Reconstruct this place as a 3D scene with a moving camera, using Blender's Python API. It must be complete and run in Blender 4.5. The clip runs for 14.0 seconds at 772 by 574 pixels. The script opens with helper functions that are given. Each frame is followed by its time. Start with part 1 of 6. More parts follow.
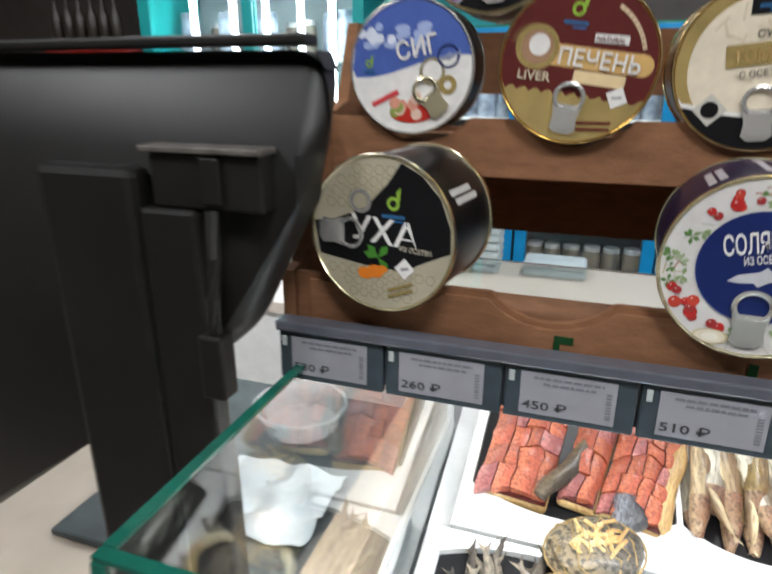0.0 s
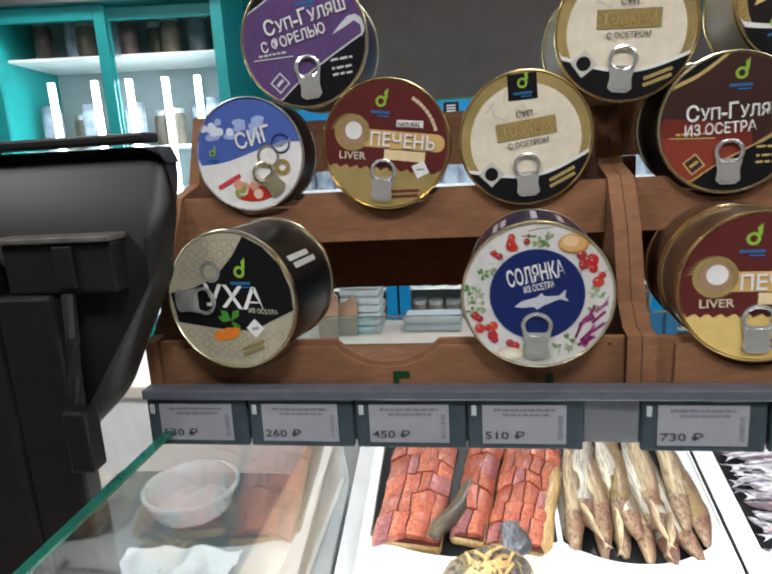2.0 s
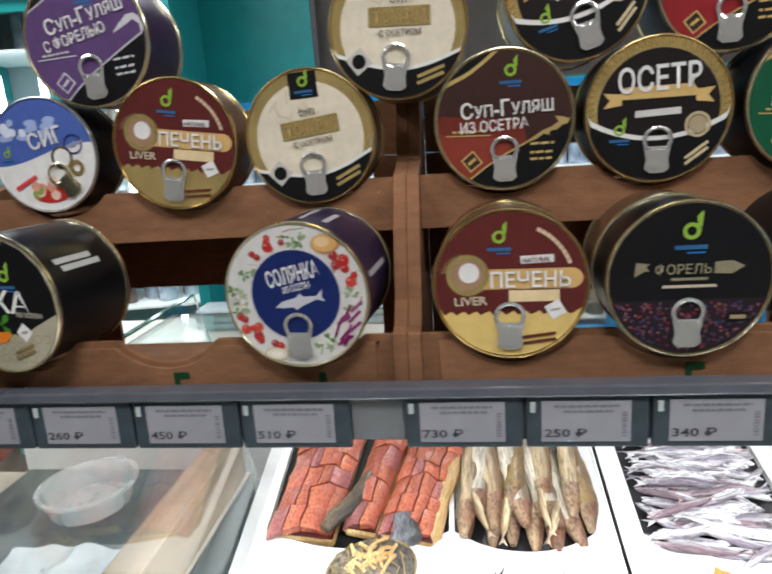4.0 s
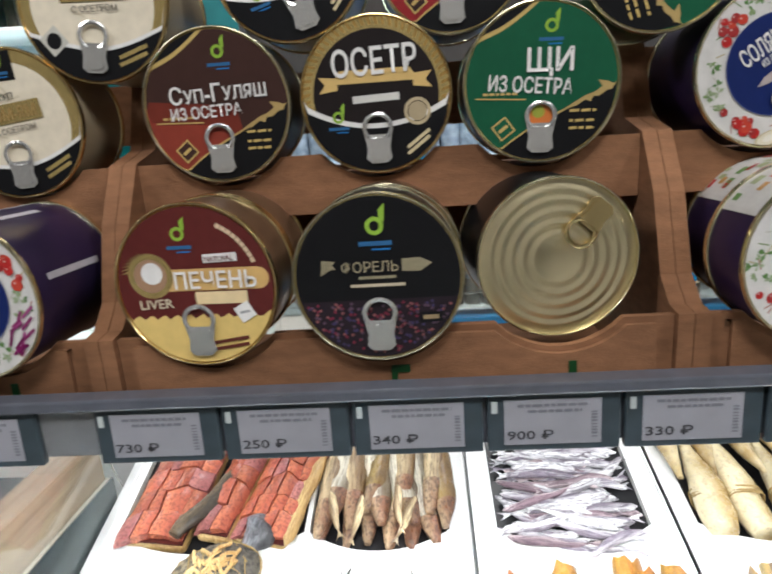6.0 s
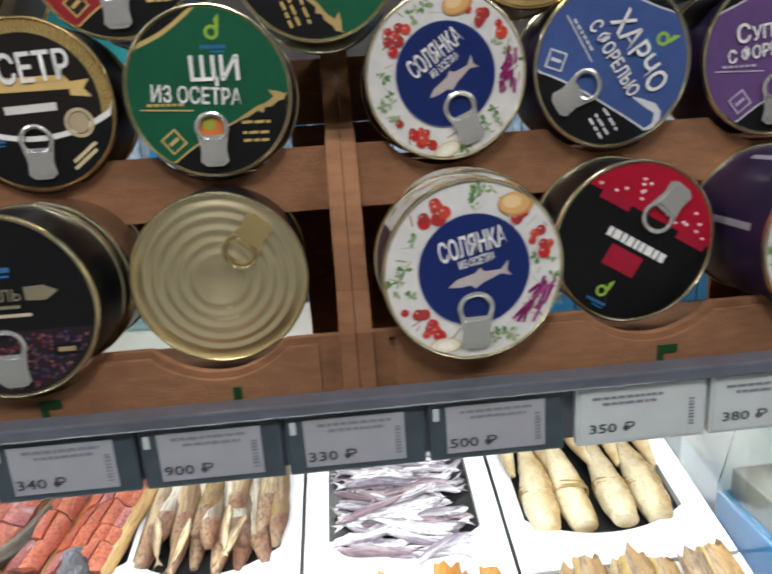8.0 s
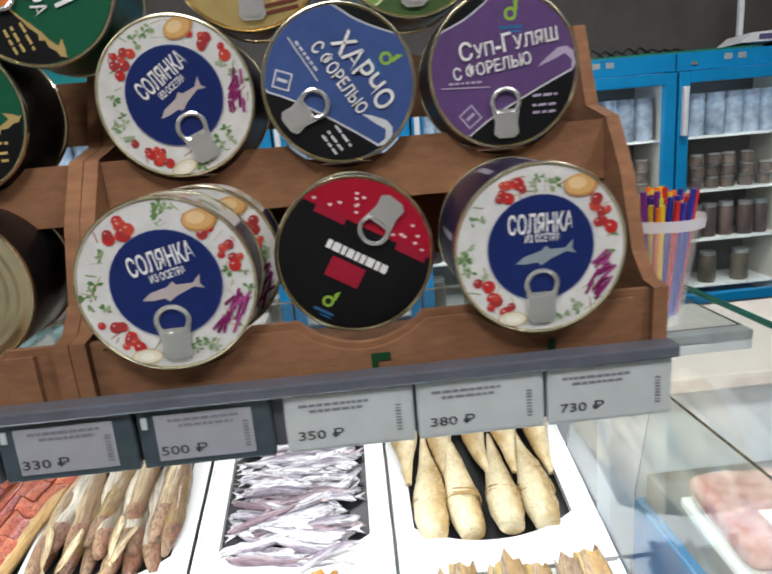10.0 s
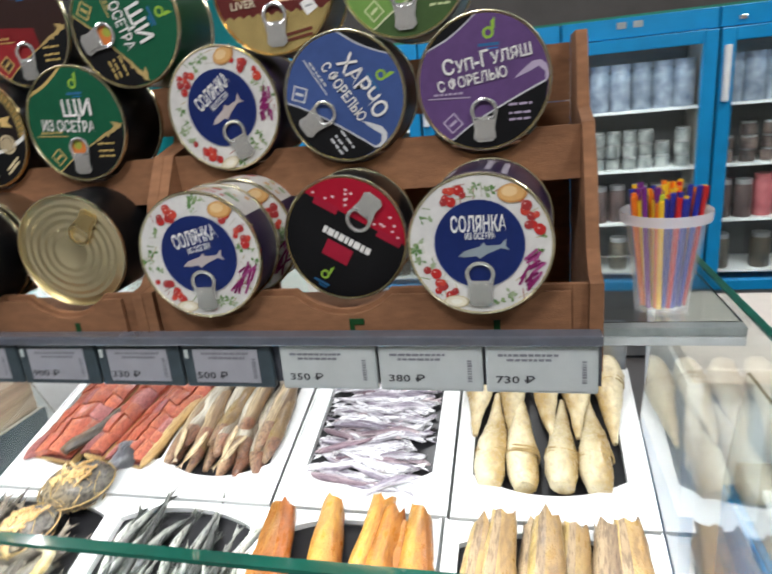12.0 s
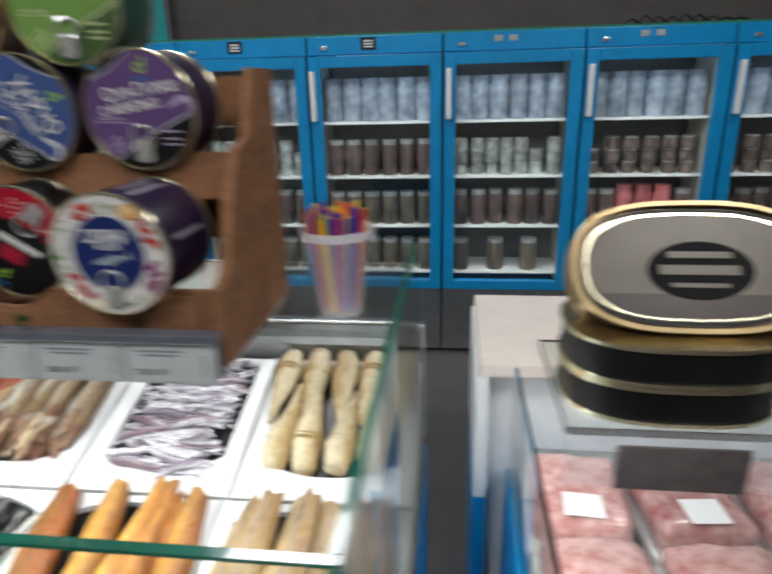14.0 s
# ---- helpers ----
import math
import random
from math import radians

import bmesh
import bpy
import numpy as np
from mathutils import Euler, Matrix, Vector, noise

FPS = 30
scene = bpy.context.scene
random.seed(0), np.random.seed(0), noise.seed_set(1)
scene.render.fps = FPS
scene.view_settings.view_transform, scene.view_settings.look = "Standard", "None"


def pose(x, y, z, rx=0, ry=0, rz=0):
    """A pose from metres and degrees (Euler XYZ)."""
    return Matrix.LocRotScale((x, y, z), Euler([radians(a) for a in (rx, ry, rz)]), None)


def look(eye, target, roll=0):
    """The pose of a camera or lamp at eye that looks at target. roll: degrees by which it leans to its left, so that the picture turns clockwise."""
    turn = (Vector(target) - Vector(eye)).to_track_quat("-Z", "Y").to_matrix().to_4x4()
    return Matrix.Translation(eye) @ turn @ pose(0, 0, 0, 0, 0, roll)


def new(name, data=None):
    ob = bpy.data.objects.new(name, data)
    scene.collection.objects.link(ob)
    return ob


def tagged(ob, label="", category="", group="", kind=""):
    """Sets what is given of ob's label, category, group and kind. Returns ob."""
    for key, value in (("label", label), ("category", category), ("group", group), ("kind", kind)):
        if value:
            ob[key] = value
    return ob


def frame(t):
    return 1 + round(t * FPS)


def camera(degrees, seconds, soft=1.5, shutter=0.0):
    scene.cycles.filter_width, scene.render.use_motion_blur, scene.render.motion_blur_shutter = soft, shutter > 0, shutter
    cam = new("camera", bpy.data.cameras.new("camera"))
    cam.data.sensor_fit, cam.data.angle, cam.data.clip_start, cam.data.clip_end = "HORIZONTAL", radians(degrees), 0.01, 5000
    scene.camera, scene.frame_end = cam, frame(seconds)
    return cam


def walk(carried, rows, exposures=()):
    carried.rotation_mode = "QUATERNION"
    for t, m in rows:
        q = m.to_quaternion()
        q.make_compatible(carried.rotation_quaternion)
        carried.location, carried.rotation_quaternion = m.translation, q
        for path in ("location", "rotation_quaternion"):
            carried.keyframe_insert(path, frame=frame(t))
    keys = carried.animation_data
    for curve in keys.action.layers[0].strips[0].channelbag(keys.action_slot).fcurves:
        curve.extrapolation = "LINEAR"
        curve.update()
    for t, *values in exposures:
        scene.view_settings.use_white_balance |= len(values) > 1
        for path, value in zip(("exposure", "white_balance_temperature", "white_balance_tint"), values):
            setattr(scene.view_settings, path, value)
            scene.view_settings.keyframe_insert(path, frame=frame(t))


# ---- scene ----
import itertools

cam = camera(66.5, 14.0, soft=2.0, shutter=0.5)
PATH = [
    (0, (0.194, -0.344, 1.446), (-0.418, 1.443, 0.788), 0.1),
    (0.3, (0.191, -0.302, 1.425), (-0.358, 1.484, 0.711), -0.9),
    (0.5, (0.200, -0.295, 1.409), (-0.323, 1.565, 0.894), -2.0),
    (1, (0.211, -0.331, 1.434), (-0.088, 1.601, 1.007), -2.2),
    (1.5, (0.229, -0.381, 1.448), (-0.069, 1.562, 1.070), -2.5),
    (2, (0.242, -0.390, 1.450), (-0.042, 1.542, 1.009), -3.3),
    (2.2, (0.252, -0.398, 1.452), (-0.041, 1.528, 0.990), -3.2),
    (4.3, (0.425, -0.364, 1.448), (0.190, 1.561, 0.963), -4.2),
    (4.5, (0.445, -0.360, 1.450), (0.204, 1.559, 0.947), -4.7),
    (5, (0.492, -0.345, 1.435), (0.277, 1.580, 0.943), -3.8),
    (5.5, (0.529, -0.334, 1.436), (0.347, 1.590, 0.927), -3.8),
    (6, (0.566, -0.325, 1.436), (0.437, 1.600, 0.917), -3.9),
    (6.5, (0.597, -0.323, 1.437), (0.492, 1.603, 0.913), -4.0),
    (7, (0.635, -0.318, 1.435), (0.574, 1.613, 0.923), -4.1),
    (7.5, (0.678, -0.308, 1.430), (0.714, 1.626, 0.933), -3.6),
    (8, (0.729, -0.303, 1.432), (0.825, 1.619, 0.901), -4.1),
    (8.5, (0.765, -0.301, 1.431), (0.947, 1.616, 0.899), -4.0),
    (9, (0.804, -0.298, 1.424), (1.030, 1.615, 0.893), -3.8),
    (9.2, (0.818, -0.300, 1.423), (1.029, 1.619, 0.911), -3.8),
    (11.3, (1.018, -0.418, 1.431), (0.790, 1.509, 0.953), -7.5),
    (11.4, (1.020, -0.424, 1.443), (0.755, 1.484, 0.909), -7.8),
    (11.5, (1.026, -0.418, 1.444), (0.707, 1.471, 0.873), -8.3),
    (12, (1.041, -0.394, 1.455), (0.574, 1.450, 0.843), -5.7),
    (12.5, (1.056, -0.391, 1.450), (0.407, 1.368, 0.756), -3.2),
    (12.8, (1.067, -0.404, 1.470), (0.420, 1.322, 0.711), -4.6),
    (13, (1.063, -0.420, 1.486), (0.484, 1.300, 0.654), -5.3),
    (13.4, (1.081, -0.465, 1.517), (0.748, 1.313, 0.662), -5.6),
    (13.5, (1.105, -0.464, 1.516), (0.788, 1.343, 0.720), -4.8),
    (13.8, (1.194, -0.449, 1.498), (0.894, 1.412, 0.831), -2.8),
    (14, (1.282, -0.418, 1.477), (1.054, 1.456, 0.817), -1.5),
]
walk(cam, [(t, look(eye, target, roll)) for t, eye, target, roll in PATH],
     [(0, 0.12), (1.5, 0.05), (5, 0.0), (9, 0.0), (11.5, 0.08), (12.5, 0.04), (13.0, 0.05), (13.3, -0.32), (13.5, -0.42), (13.8, -0.42), (14, -0.36)])

# ---- world, lights ----
world = bpy.data.worlds.new("world")
scene.world = world
world.use_nodes = True
world.node_tree.nodes["Background"].inputs[0].default_value = (0.9, 0.95, 1.0, 1)
world.node_tree.nodes["Background"].inputs[1].default_value = 0.012


def area_lamp(name, m, w, h, energy, col):
    data = bpy.data.lights.new(name, "AREA")
    data.shape, data.size, data.size_y, data.energy, data.color = "RECTANGLE", w, h, energy, col
    ob = new(name, data)
    ob.matrix_world = m
    return ob


CEIL = 2.95
for lx, ly in ((-1.2, -0.9), (0.6, -1.1), (2.2, -0.9), (-1.2, 1.5), (0.6, 1.5), (2.4, 1.5)):
    area_lamp("ceiling_lamp_light", pose(lx, ly, CEIL - 0.06), 0.5, 0.5, 29 if ly < 0 else 16, (0.97, 0.98, 1.0))
area_lamp("case_led_light", pose(0.62, 0.115, 1.222, -8), 1.14, 0.02, 9.0, (0.95, 0.98, 1.0))

# ---- materials ----
MATS = {}


def mat(name, col, rough=0.5, metal=0.0, vary=0.12, scale=40.0, bump=0.0, bscale=200.0, col2=None, coat=0.0, stretch=None, trans=0.0, ior=1.45, emit=0.0, rnd=0.0, alpha=1.0, spec=0.5):
    """A procedural surface: base colour broken by noise at two scales, with fine relief."""
    if name in MATS:
        return MATS[name]
    m = bpy.data.materials.new(name)
    m.use_nodes = True
    nt = m.node_tree
    p = nt.nodes["Principled BSDF"]
    p.inputs["Roughness"].default_value = rough
    p.inputs["Metallic"].default_value = metal
    p.inputs["Coat Weight"].default_value = coat
    p.inputs["Transmission Weight"].default_value = trans
    p.inputs["IOR"].default_value = ior
    p.inputs["Specular IOR Level"].default_value = spec
    p.inputs["Alpha"].default_value = alpha
    if emit:
        p.inputs["Emission Color"].default_value = (*col, 1)
        p.inputs["Emission Strength"].default_value = emit
    tc = nt.nodes.new("ShaderNodeTexCoord")
    mp = nt.nodes.new("ShaderNodeMapping")
    nt.links.new(tc.outputs["Object"], mp.inputs[0])
    if stretch:
        mp.inputs["Scale"].default_value = stretch
    a = nt.nodes.new("ShaderNodeTexNoise")
    a.inputs["Scale"].default_value, a.inputs["Detail"].default_value = scale, 5
    b = nt.nodes.new("ShaderNodeTexNoise")
    b.inputs["Scale"].default_value, b.inputs["Detail"].default_value = scale * 0.15, 2
    for n in (a, b):
        nt.links.new(mp.outputs[0], n.inputs["Vector"])
    mixf = nt.nodes.new("ShaderNodeMath")
    mixf.operation = "ADD"
    nt.links.new(a.outputs[0], mixf.inputs[0])
    nt.links.new(b.outputs[0], mixf.inputs[1])
    ramp = nt.nodes.new("ShaderNodeMapRange")
    ramp.inputs[1].default_value, ramp.inputs[2].default_value = 0.7, 1.3
    nt.links.new(mixf.outputs[0], ramp.inputs[0])
    mix = nt.nodes.new("ShaderNodeMix")
    mix.data_type = "RGBA"
    c2 = col2 if col2 else tuple(c * (1 - vary * 2) for c in col)
    mix.inputs[6].default_value = (*c2, 1)
    mix.inputs[7].default_value = (*(min(1, c * (1 + vary * 0.4)) for c in col), 1)
    nt.links.new(ramp.outputs[0], mix.inputs[0])
    out = mix.outputs[2]
    if rnd:
        oi = nt.nodes.new("ShaderNodeObjectInfo")
        hs = nt.nodes.new("ShaderNodeHueSaturation")
        mr = nt.nodes.new("ShaderNodeMapRange")
        mr.inputs[3].default_value, mr.inputs[4].default_value = 1 - rnd, 1 + rnd
        nt.links.new(oi.outputs["Random"], mr.inputs[0])
        nt.links.new(mr.outputs[0], hs.inputs["Value"])
        nt.links.new(out, hs.inputs["Color"])
        out = hs.outputs[0]
    nt.links.new(out, p.inputs["Base Color"])
    if bump:
        bn = nt.nodes.new("ShaderNodeTexNoise")
        bn.inputs["Scale"].default_value, bn.inputs["Detail"].default_value = bscale, 4
        nt.links.new(mp.outputs[0], bn.inputs["Vector"])
        bp = nt.nodes.new("ShaderNodeBump")
        bp.inputs["Strength"].default_value, bp.inputs["Distance"].default_value = bump, 0.002
        nt.links.new(bn.outputs[0], bp.inputs["Height"])
        nt.links.new(bp.outputs[0], p.inputs["Normal"])
    MATS[name] = m
    return m


def ink(r, g, b):
    """Printing ink on metal or paper."""
    return mat("ink_%02d_%02d_%02d" % (r * 99, g * 99, b * 99), (r, g, b), 0.36, vary=0.08, scale=120, spec=0.28)


CARD = mat("corrugated_card", (0.255, 0.122, 0.062), 0.85, spec=0.2, vary=0.16, scale=60, bump=0.25, bscale=350, stretch=(1, 1, 3))
GLASS = mat("clear_glass", (0.93, 0.98, 0.96), 0.02, trans=1.0, vary=0.0)
GEDGE = mat("green_glass_edge", (0.012, 0.13, 0.09), 0.12, vary=0.25, scale=30, coat=0.5)
CLEAR = mat("clear_plastic", (0.92, 0.93, 0.93), 0.12, trans=0.9, vary=0.02)
SILVER = mat("bare_tinplate", (0.80, 0.79, 0.76), 0.24, 0.85, vary=0.06, scale=90)
GOLD = mat("gold_lacquer", (0.90, 0.68, 0.33), 0.24, 1.0, vary=0.08, scale=50)
GOLDF = mat("gold_foil_print", (0.80, 0.60, 0.24), 0.24, 0.8, vary=0.15, scale=60)
GOLDP = mat("pale_gold_lacquer", (0.96, 0.87, 0.60), 0.26, 1.0, vary=0.08, scale=50)
BLACKP = mat("black_plastic", (0.0085, 0.0075, 0.0065), 0.5, spec=0.4, vary=0.2, scale=60, bump=0.15, bscale=900)
DARKP = mat("dark_grey_plastic", (0.040, 0.056, 0.066), 0.35, vary=0.15, scale=80)
RAILP = mat("grey_rail_plastic", (0.095, 0.10, 0.12), 0.25, vary=0.12, scale=50, coat=0.3)
SCREEN = mat("tag_paper", (0.27, 0.265, 0.29), 0.3, vary=0.06, scale=60)
SCREENL = mat("tag_paper_light", (0.40, 0.42, 0.41), 0.35, vary=0.06, scale=60)
TAGL = mat("light_tag_plastic", (0.42, 0.45, 0.44), 0.35, vary=0.08)
WHITE = mat("white_plastic", (0.86, 0.87, 0.86), 0.45, vary=0.05, scale=30)
STEEL = mat("brushed_steel", (0.5, 0.51, 0.51), 0.35, 1.0, vary=0.1, scale=60, stretch=(0.1, 1, 1))
BLUE = mat("blue_enamel", (0.004, 0.29, 0.62), 0.35, vary=0.08, scale=12)
TEAL = mat("teal_enamel", (0.015, 0.36, 0.36), 0.4, vary=0.08, scale=12)
WALLD = mat("dark_taupe_wall", (0.115, 0.10, 0.088), 0.8, vary=0.12, scale=8, bump=0.1)
BLACKT = mat("black_tray_plastic", (0.015, 0.015, 0.017), 0.35, vary=0.2)
TOPW = mat("cream_worktop", (0.74, 0.66, 0.58), 0.35, vary=0.05, scale=25)
WOOD = mat("pale_wood", (0.36, 0.27, 0.19), 0.5, scale=70, stretch=(1, 0.06, 1), col2=(0.17, 0.12, 0.085))
TEALIN = mat("pale_fridge_liner", (0.38, 0.44, 0.46), 0.5, vary=0.08, scale=9)
LEDT = mat("bright_led_tube", (0.82, 0.93, 1.0), 0.4, emit=13.0, vary=0)
FRIDGEIN = mat("fridge_liner", (0.11, 0.115, 0.115), 0.5, vary=0.05)
LED = mat("led_tube", (0.82, 0.93, 1.0), 0.4, emit=6.0, vary=0)
LEDC = mat("case_led_strip", (0.95, 0.98, 1.0), 0.4, emit=6.0, vary=0)
LAMPM = mat("ceiling_lamp_glow", (0.97, 0.98, 1.0), 0.4, emit=5.0, vary=0)

# ---- mesh helpers ----


def part(name, bm, material, parent=None, label="", smooth=False):
    me = bpy.data.meshes.new(name)
    bmesh.ops.recalc_face_normals(bm, faces=bm.faces)
    bm.to_mesh(me)
    bm.free()
    for m in material if isinstance(material, (list, tuple)) else [material]:
        me.materials.append(m)
    if smooth:
        me.polygons.foreach_set("use_smooth", [True] * len(me.polygons))
        me.set_sharp_from_angle(angle=radians(38))
    ob = new(name, me)
    if parent:
        ob.parent = parent
    if label:
        ob["label"] = label
    return ob


def box(bm, x0, x1, y0, y1, z0, z1, bevel=0.0, seg=2):
    r = bmesh.ops.create_cube(bm, size=1, matrix=Matrix.Translation(((x0 + x1) / 2, (y0 + y1) / 2, (z0 + z1) / 2)) @ Matrix.Diagonal((x1 - x0, y1 - y0, z1 - z0, 1)))
    if bevel:
        es = list({e for v in r["verts"] for e in v.link_edges})
        bmesh.ops.bevel(bm, geom=es, offset=bevel, segments=seg, affect="EDGES", profile=0.5)
    return bm


def newbox(*a, **k):
    return box(bmesh.new(), *a, **k)


def lathe(bm, prof, seg=32, m=None, cap=(False, False)):
    """Turns a profile of (radius, height) about z; m moves it."""
    m = m or Matrix()
    rings = []
    for r, h in prof:
        if r < 1e-6:
            rings.append([bm.verts.new(m @ Vector((0, 0, h)))])
        else:
            rings.append([bm.verts.new(m @ Vector((r * math.cos(2 * math.pi * i / seg), r * math.sin(2 * math.pi * i / seg), h))) for i in range(seg)])
    for a, b in zip(rings, rings[1:]):
        for i in range(seg):
            j = (i + 1) % seg
            vs = [a[i % len(a)], a[j % len(a)], b[j % len(b)], b[i % len(b)]]
            vs = list(dict.fromkeys(vs))
            if len(vs) > 2:
                bm.faces.new(vs)
    for k, c in zip((0, -1), cap):
        if c and len(rings[k]) > 2:
            bm.faces.new(rings[k])
    return bm


def prism(bm, pts, axis, a, b):
    """Extrudes the outline pts along axis from a to b. Axis x: pts are (y, z); y: (x, z); z: (x, y)."""
    def at(p, h):
        return {"x": (h, p[0], p[1]), "y": (p[0], h, p[1]), "z": (p[0], p[1], h)}[axis]
    va = [bm.verts.new(at(p, a)) for p in pts]
    vb = [bm.verts.new(at(p, b)) for p in pts]
    bm.faces.new(va)
    bm.faces.new(vb)
    n = len(pts)
    for i in range(n):
        bm.faces.new((va[i], va[(i + 1) % n], vb[(i + 1) % n], vb[i]))
    return bm


def tube(bm, pts, r, seg=8):
    """A round bar along pts."""
    rings = []
    pts = [Vector(p) for p in pts]
    for i, p in enumerate(pts):
        d = (pts[min(i + 1, len(pts) - 1)] - pts[max(i - 1, 0)]).normalized()
        q = d.to_track_quat("Z", "Y")
        rr = r[i] if isinstance(r, (list, tuple)) else r
        rings.append([bm.verts.new(p + q @ Vector((rr * math.cos(2 * math.pi * k / seg), rr * math.sin(2 * math.pi * k / seg), 0))) for k in range(seg)])
    for a, b in zip(rings, rings[1:]):
        for k in range(seg):
            bm.faces.new((a[k], a[(k + 1) % seg], b[(k + 1) % seg], b[k]))
    bm.faces.new(rings[0])
    bm.faces.new(rings[-1])
    return bm


def thing(name, label, category, group="", kind=""):
    return tagged(new(name), label, category, group, kind)


TEXTS = {}


def glyphs(body, size, bold):
    """The outline of a run of letters as a mesh, from the left, on its base line."""
    cu = bpy.data.curves.new("lettering", "FONT")
    cu.body, cu.size, cu.align_x, cu.offset, cu.resolution_u = body, size, "LEFT", bold * size, 2
    ob = new("lettering", cu)
    bpy.context.view_layer.update()
    me = bpy.data.meshes.new_from_object(ob.evaluated_get(bpy.context.evaluated_depsgraph_get()))
    bpy.data.objects.remove(ob)
    return me


def lettering(body, size, material, parent, m, bold=0.0, width=None):
    """Words lying flat in the xz plane of their thing, facing -y, centred on m; small letters become small capitals."""
    key = (body, size, material.name, bold, width)
    if key not in TEXTS:
        bm = bmesh.new()
        at = 0.0
        for upper, run in itertools.groupby(body, lambda c: not c.islower()):
            run = "".join(run)
            me = glyphs(run.upper(), size * (1.0 if upper else 0.76), bold)
            if len(me.vertices):
                lo, hi = min(v.co.x for v in me.vertices), max(v.co.x for v in me.vertices)
                me.transform(Matrix.Translation((at - lo, 0, 0)))
                at += hi - lo + size * 0.07
                bm.from_mesh(me)
            else:
                at += size * 0.25
        xs, ys = [v.co.x for v in bm.verts], [v.co.y for v in bm.verts]
        bm.transform(Matrix.Translation((-(min(xs) + max(xs)) / 2, -(min(ys) + max(ys)) / 2, 0)))
        if width:
            bm.transform(Matrix.Diagonal((width / (max(xs) - min(xs)), 1, 1, 1)))
        bm.transform(Matrix.Rotation(radians(90), 4, "X"))
        for f in bm.faces:
            f.material_index = 0
        me = bpy.data.meshes.new("lettering")
        bm.to_mesh(me)
        bm.free()
        me.materials.append(material)
        TEXTS[key] = me
    ob = new("lettering", TEXTS[key])
    ob.parent = parent
    ob.matrix_local = m
    return ob


# ---- room ----
floor = tagged(part("floor", newbox(-4, 5, -3, 3.4, -0.1, 0), mat("grey_floor_tile", (0.10, 0.09, 0.085), 0.35, vary=0.15, scale=6)), "grey tiled shop floor", "floor", kind="structure")
tagged(part("ceiling", newbox(-4, 5, -3, 3.4, CEIL, CEIL + 0.1), mat("dark_ceiling", (0.035, 0.033, 0.03), 0.9, vary=0.1, scale=5)), "dark painted open shop ceiling", "ceiling", kind="structure")
tagged(part("wall_north", newbox(-4, 5, 3.12, 3.3, 0, CEIL), WALLD), "dark taupe painted wall behind the fridges", "wall", kind="structure")
tagged(part("wall_south", newbox(-4, 5, -3.1, -3.0, 0, CEIL), mat("beige_wall", (0.36, 0.34, 0.31), 0.8, scale=6)), "plain beige shop wall", "wall", kind="structure")
tagged(part("wall_west", newbox(-4.1, -4.0, -3, 3.3, 0, CEIL), mat("beige_wall", (0.36, 0.34, 0.31))), "plain beige shop wall", "wall", kind="structure")
tagged(part("wall_east", newbox(5, 5.1, -3, 3.3, 0, CEIL), mat("beige_wall", (0.36, 0.34, 0.31))), "plain beige shop wall", "wall", kind="structure")
for lx, ly in ((-1.2, -0.9), (0.6, -1.1), (2.2, -0.9), (-1.2, 1.5), (0.6, 1.5), (2.4, 1.5)):
    lamp = thing("ceiling_lamp", "square white ceiling lamp, switched on", "lamp", "ceiling lamps")
    lamp.location = (lx, ly, CEIL)
    part("housing", newbox(-0.28, 0.28, -0.28, 0.28, -0.03, 0, 0.004), WHITE, lamp)
    part("diffuser", newbox(-0.25, 0.25, -0.25, 0.25, -0.04, -0.03), LAMPM, lamp)

# ---- fish display case ----
SX0, SX1, FY, GT = 0.014, 1.222, -0.19, 1.250


def tray_z(y):
    return 0.798 + 0.285 * (y - 0.24)


case = thing("display_case", "refrigerated glass fish display case with white trays", "display case")


def pane(name, pts, axis, a, b, parent, edges=()):
    ob = part(name, prism(bmesh.new(), pts, axis, a, b), GLASS, parent, "clear glass pane")
    ob.visible_shadow = False
    return ob


side_l = pane("side_glass", [(FY - 0.06, 0.72), (0.62, 0.72), (0.42, GT), (FY, GT)], "x", SX0 - 0.006, SX0, case)
side_r = pane("side_glass", [(FY - 0.06, 0.72), (0.62, 0.72), (0.42, GT), (FY, GT)], "x", SX1, SX1 + 0.006, case)
front = pane("front_glass", [(FY - 0.004, GT), (FY + 0.002, GT), (FY - 0.054, 0.72), (FY - 0.060, 0.72)], "x", SX0, SX1, case)
part("glass_edge", prism(bmesh.new(), [(FY - 0.0045, GT), (FY + 0.0025, GT), (FY + 0.0025, GT + 0.0025), (FY - 0.0045, GT + 0.0025)], "x", SX0 - 0.006, SX1 + 0.006), GEDGE, case, "polished green glass edge")
for gx in (SX0 - 0.0065, SX1 - 0.0005):
    part("glass_edge", newbox(gx, gx + 0.007, FY + 0.003, 0.42, GT, GT + 0.0025), GEDGE, case, "polished green glass edge")
    part("glass_edge", prism(bmesh.new(), [(FY - 0.005, GT - 0.001), (FY + 0.003, GT - 0.001), (FY - 0.053, 0.72), (FY - 0.061, 0.72)], "x", gx, gx + 0.007), GEDGE, case, "polished green glass edge")
shelf = part("glass_shelf", newbox(SX0 + 0.002, SX1 - 0.002, 0.127, 0.345, 1.236, 1.244, 0.001), GLASS, case, "clear glass top shelf")
shelf.visible_shadow = False
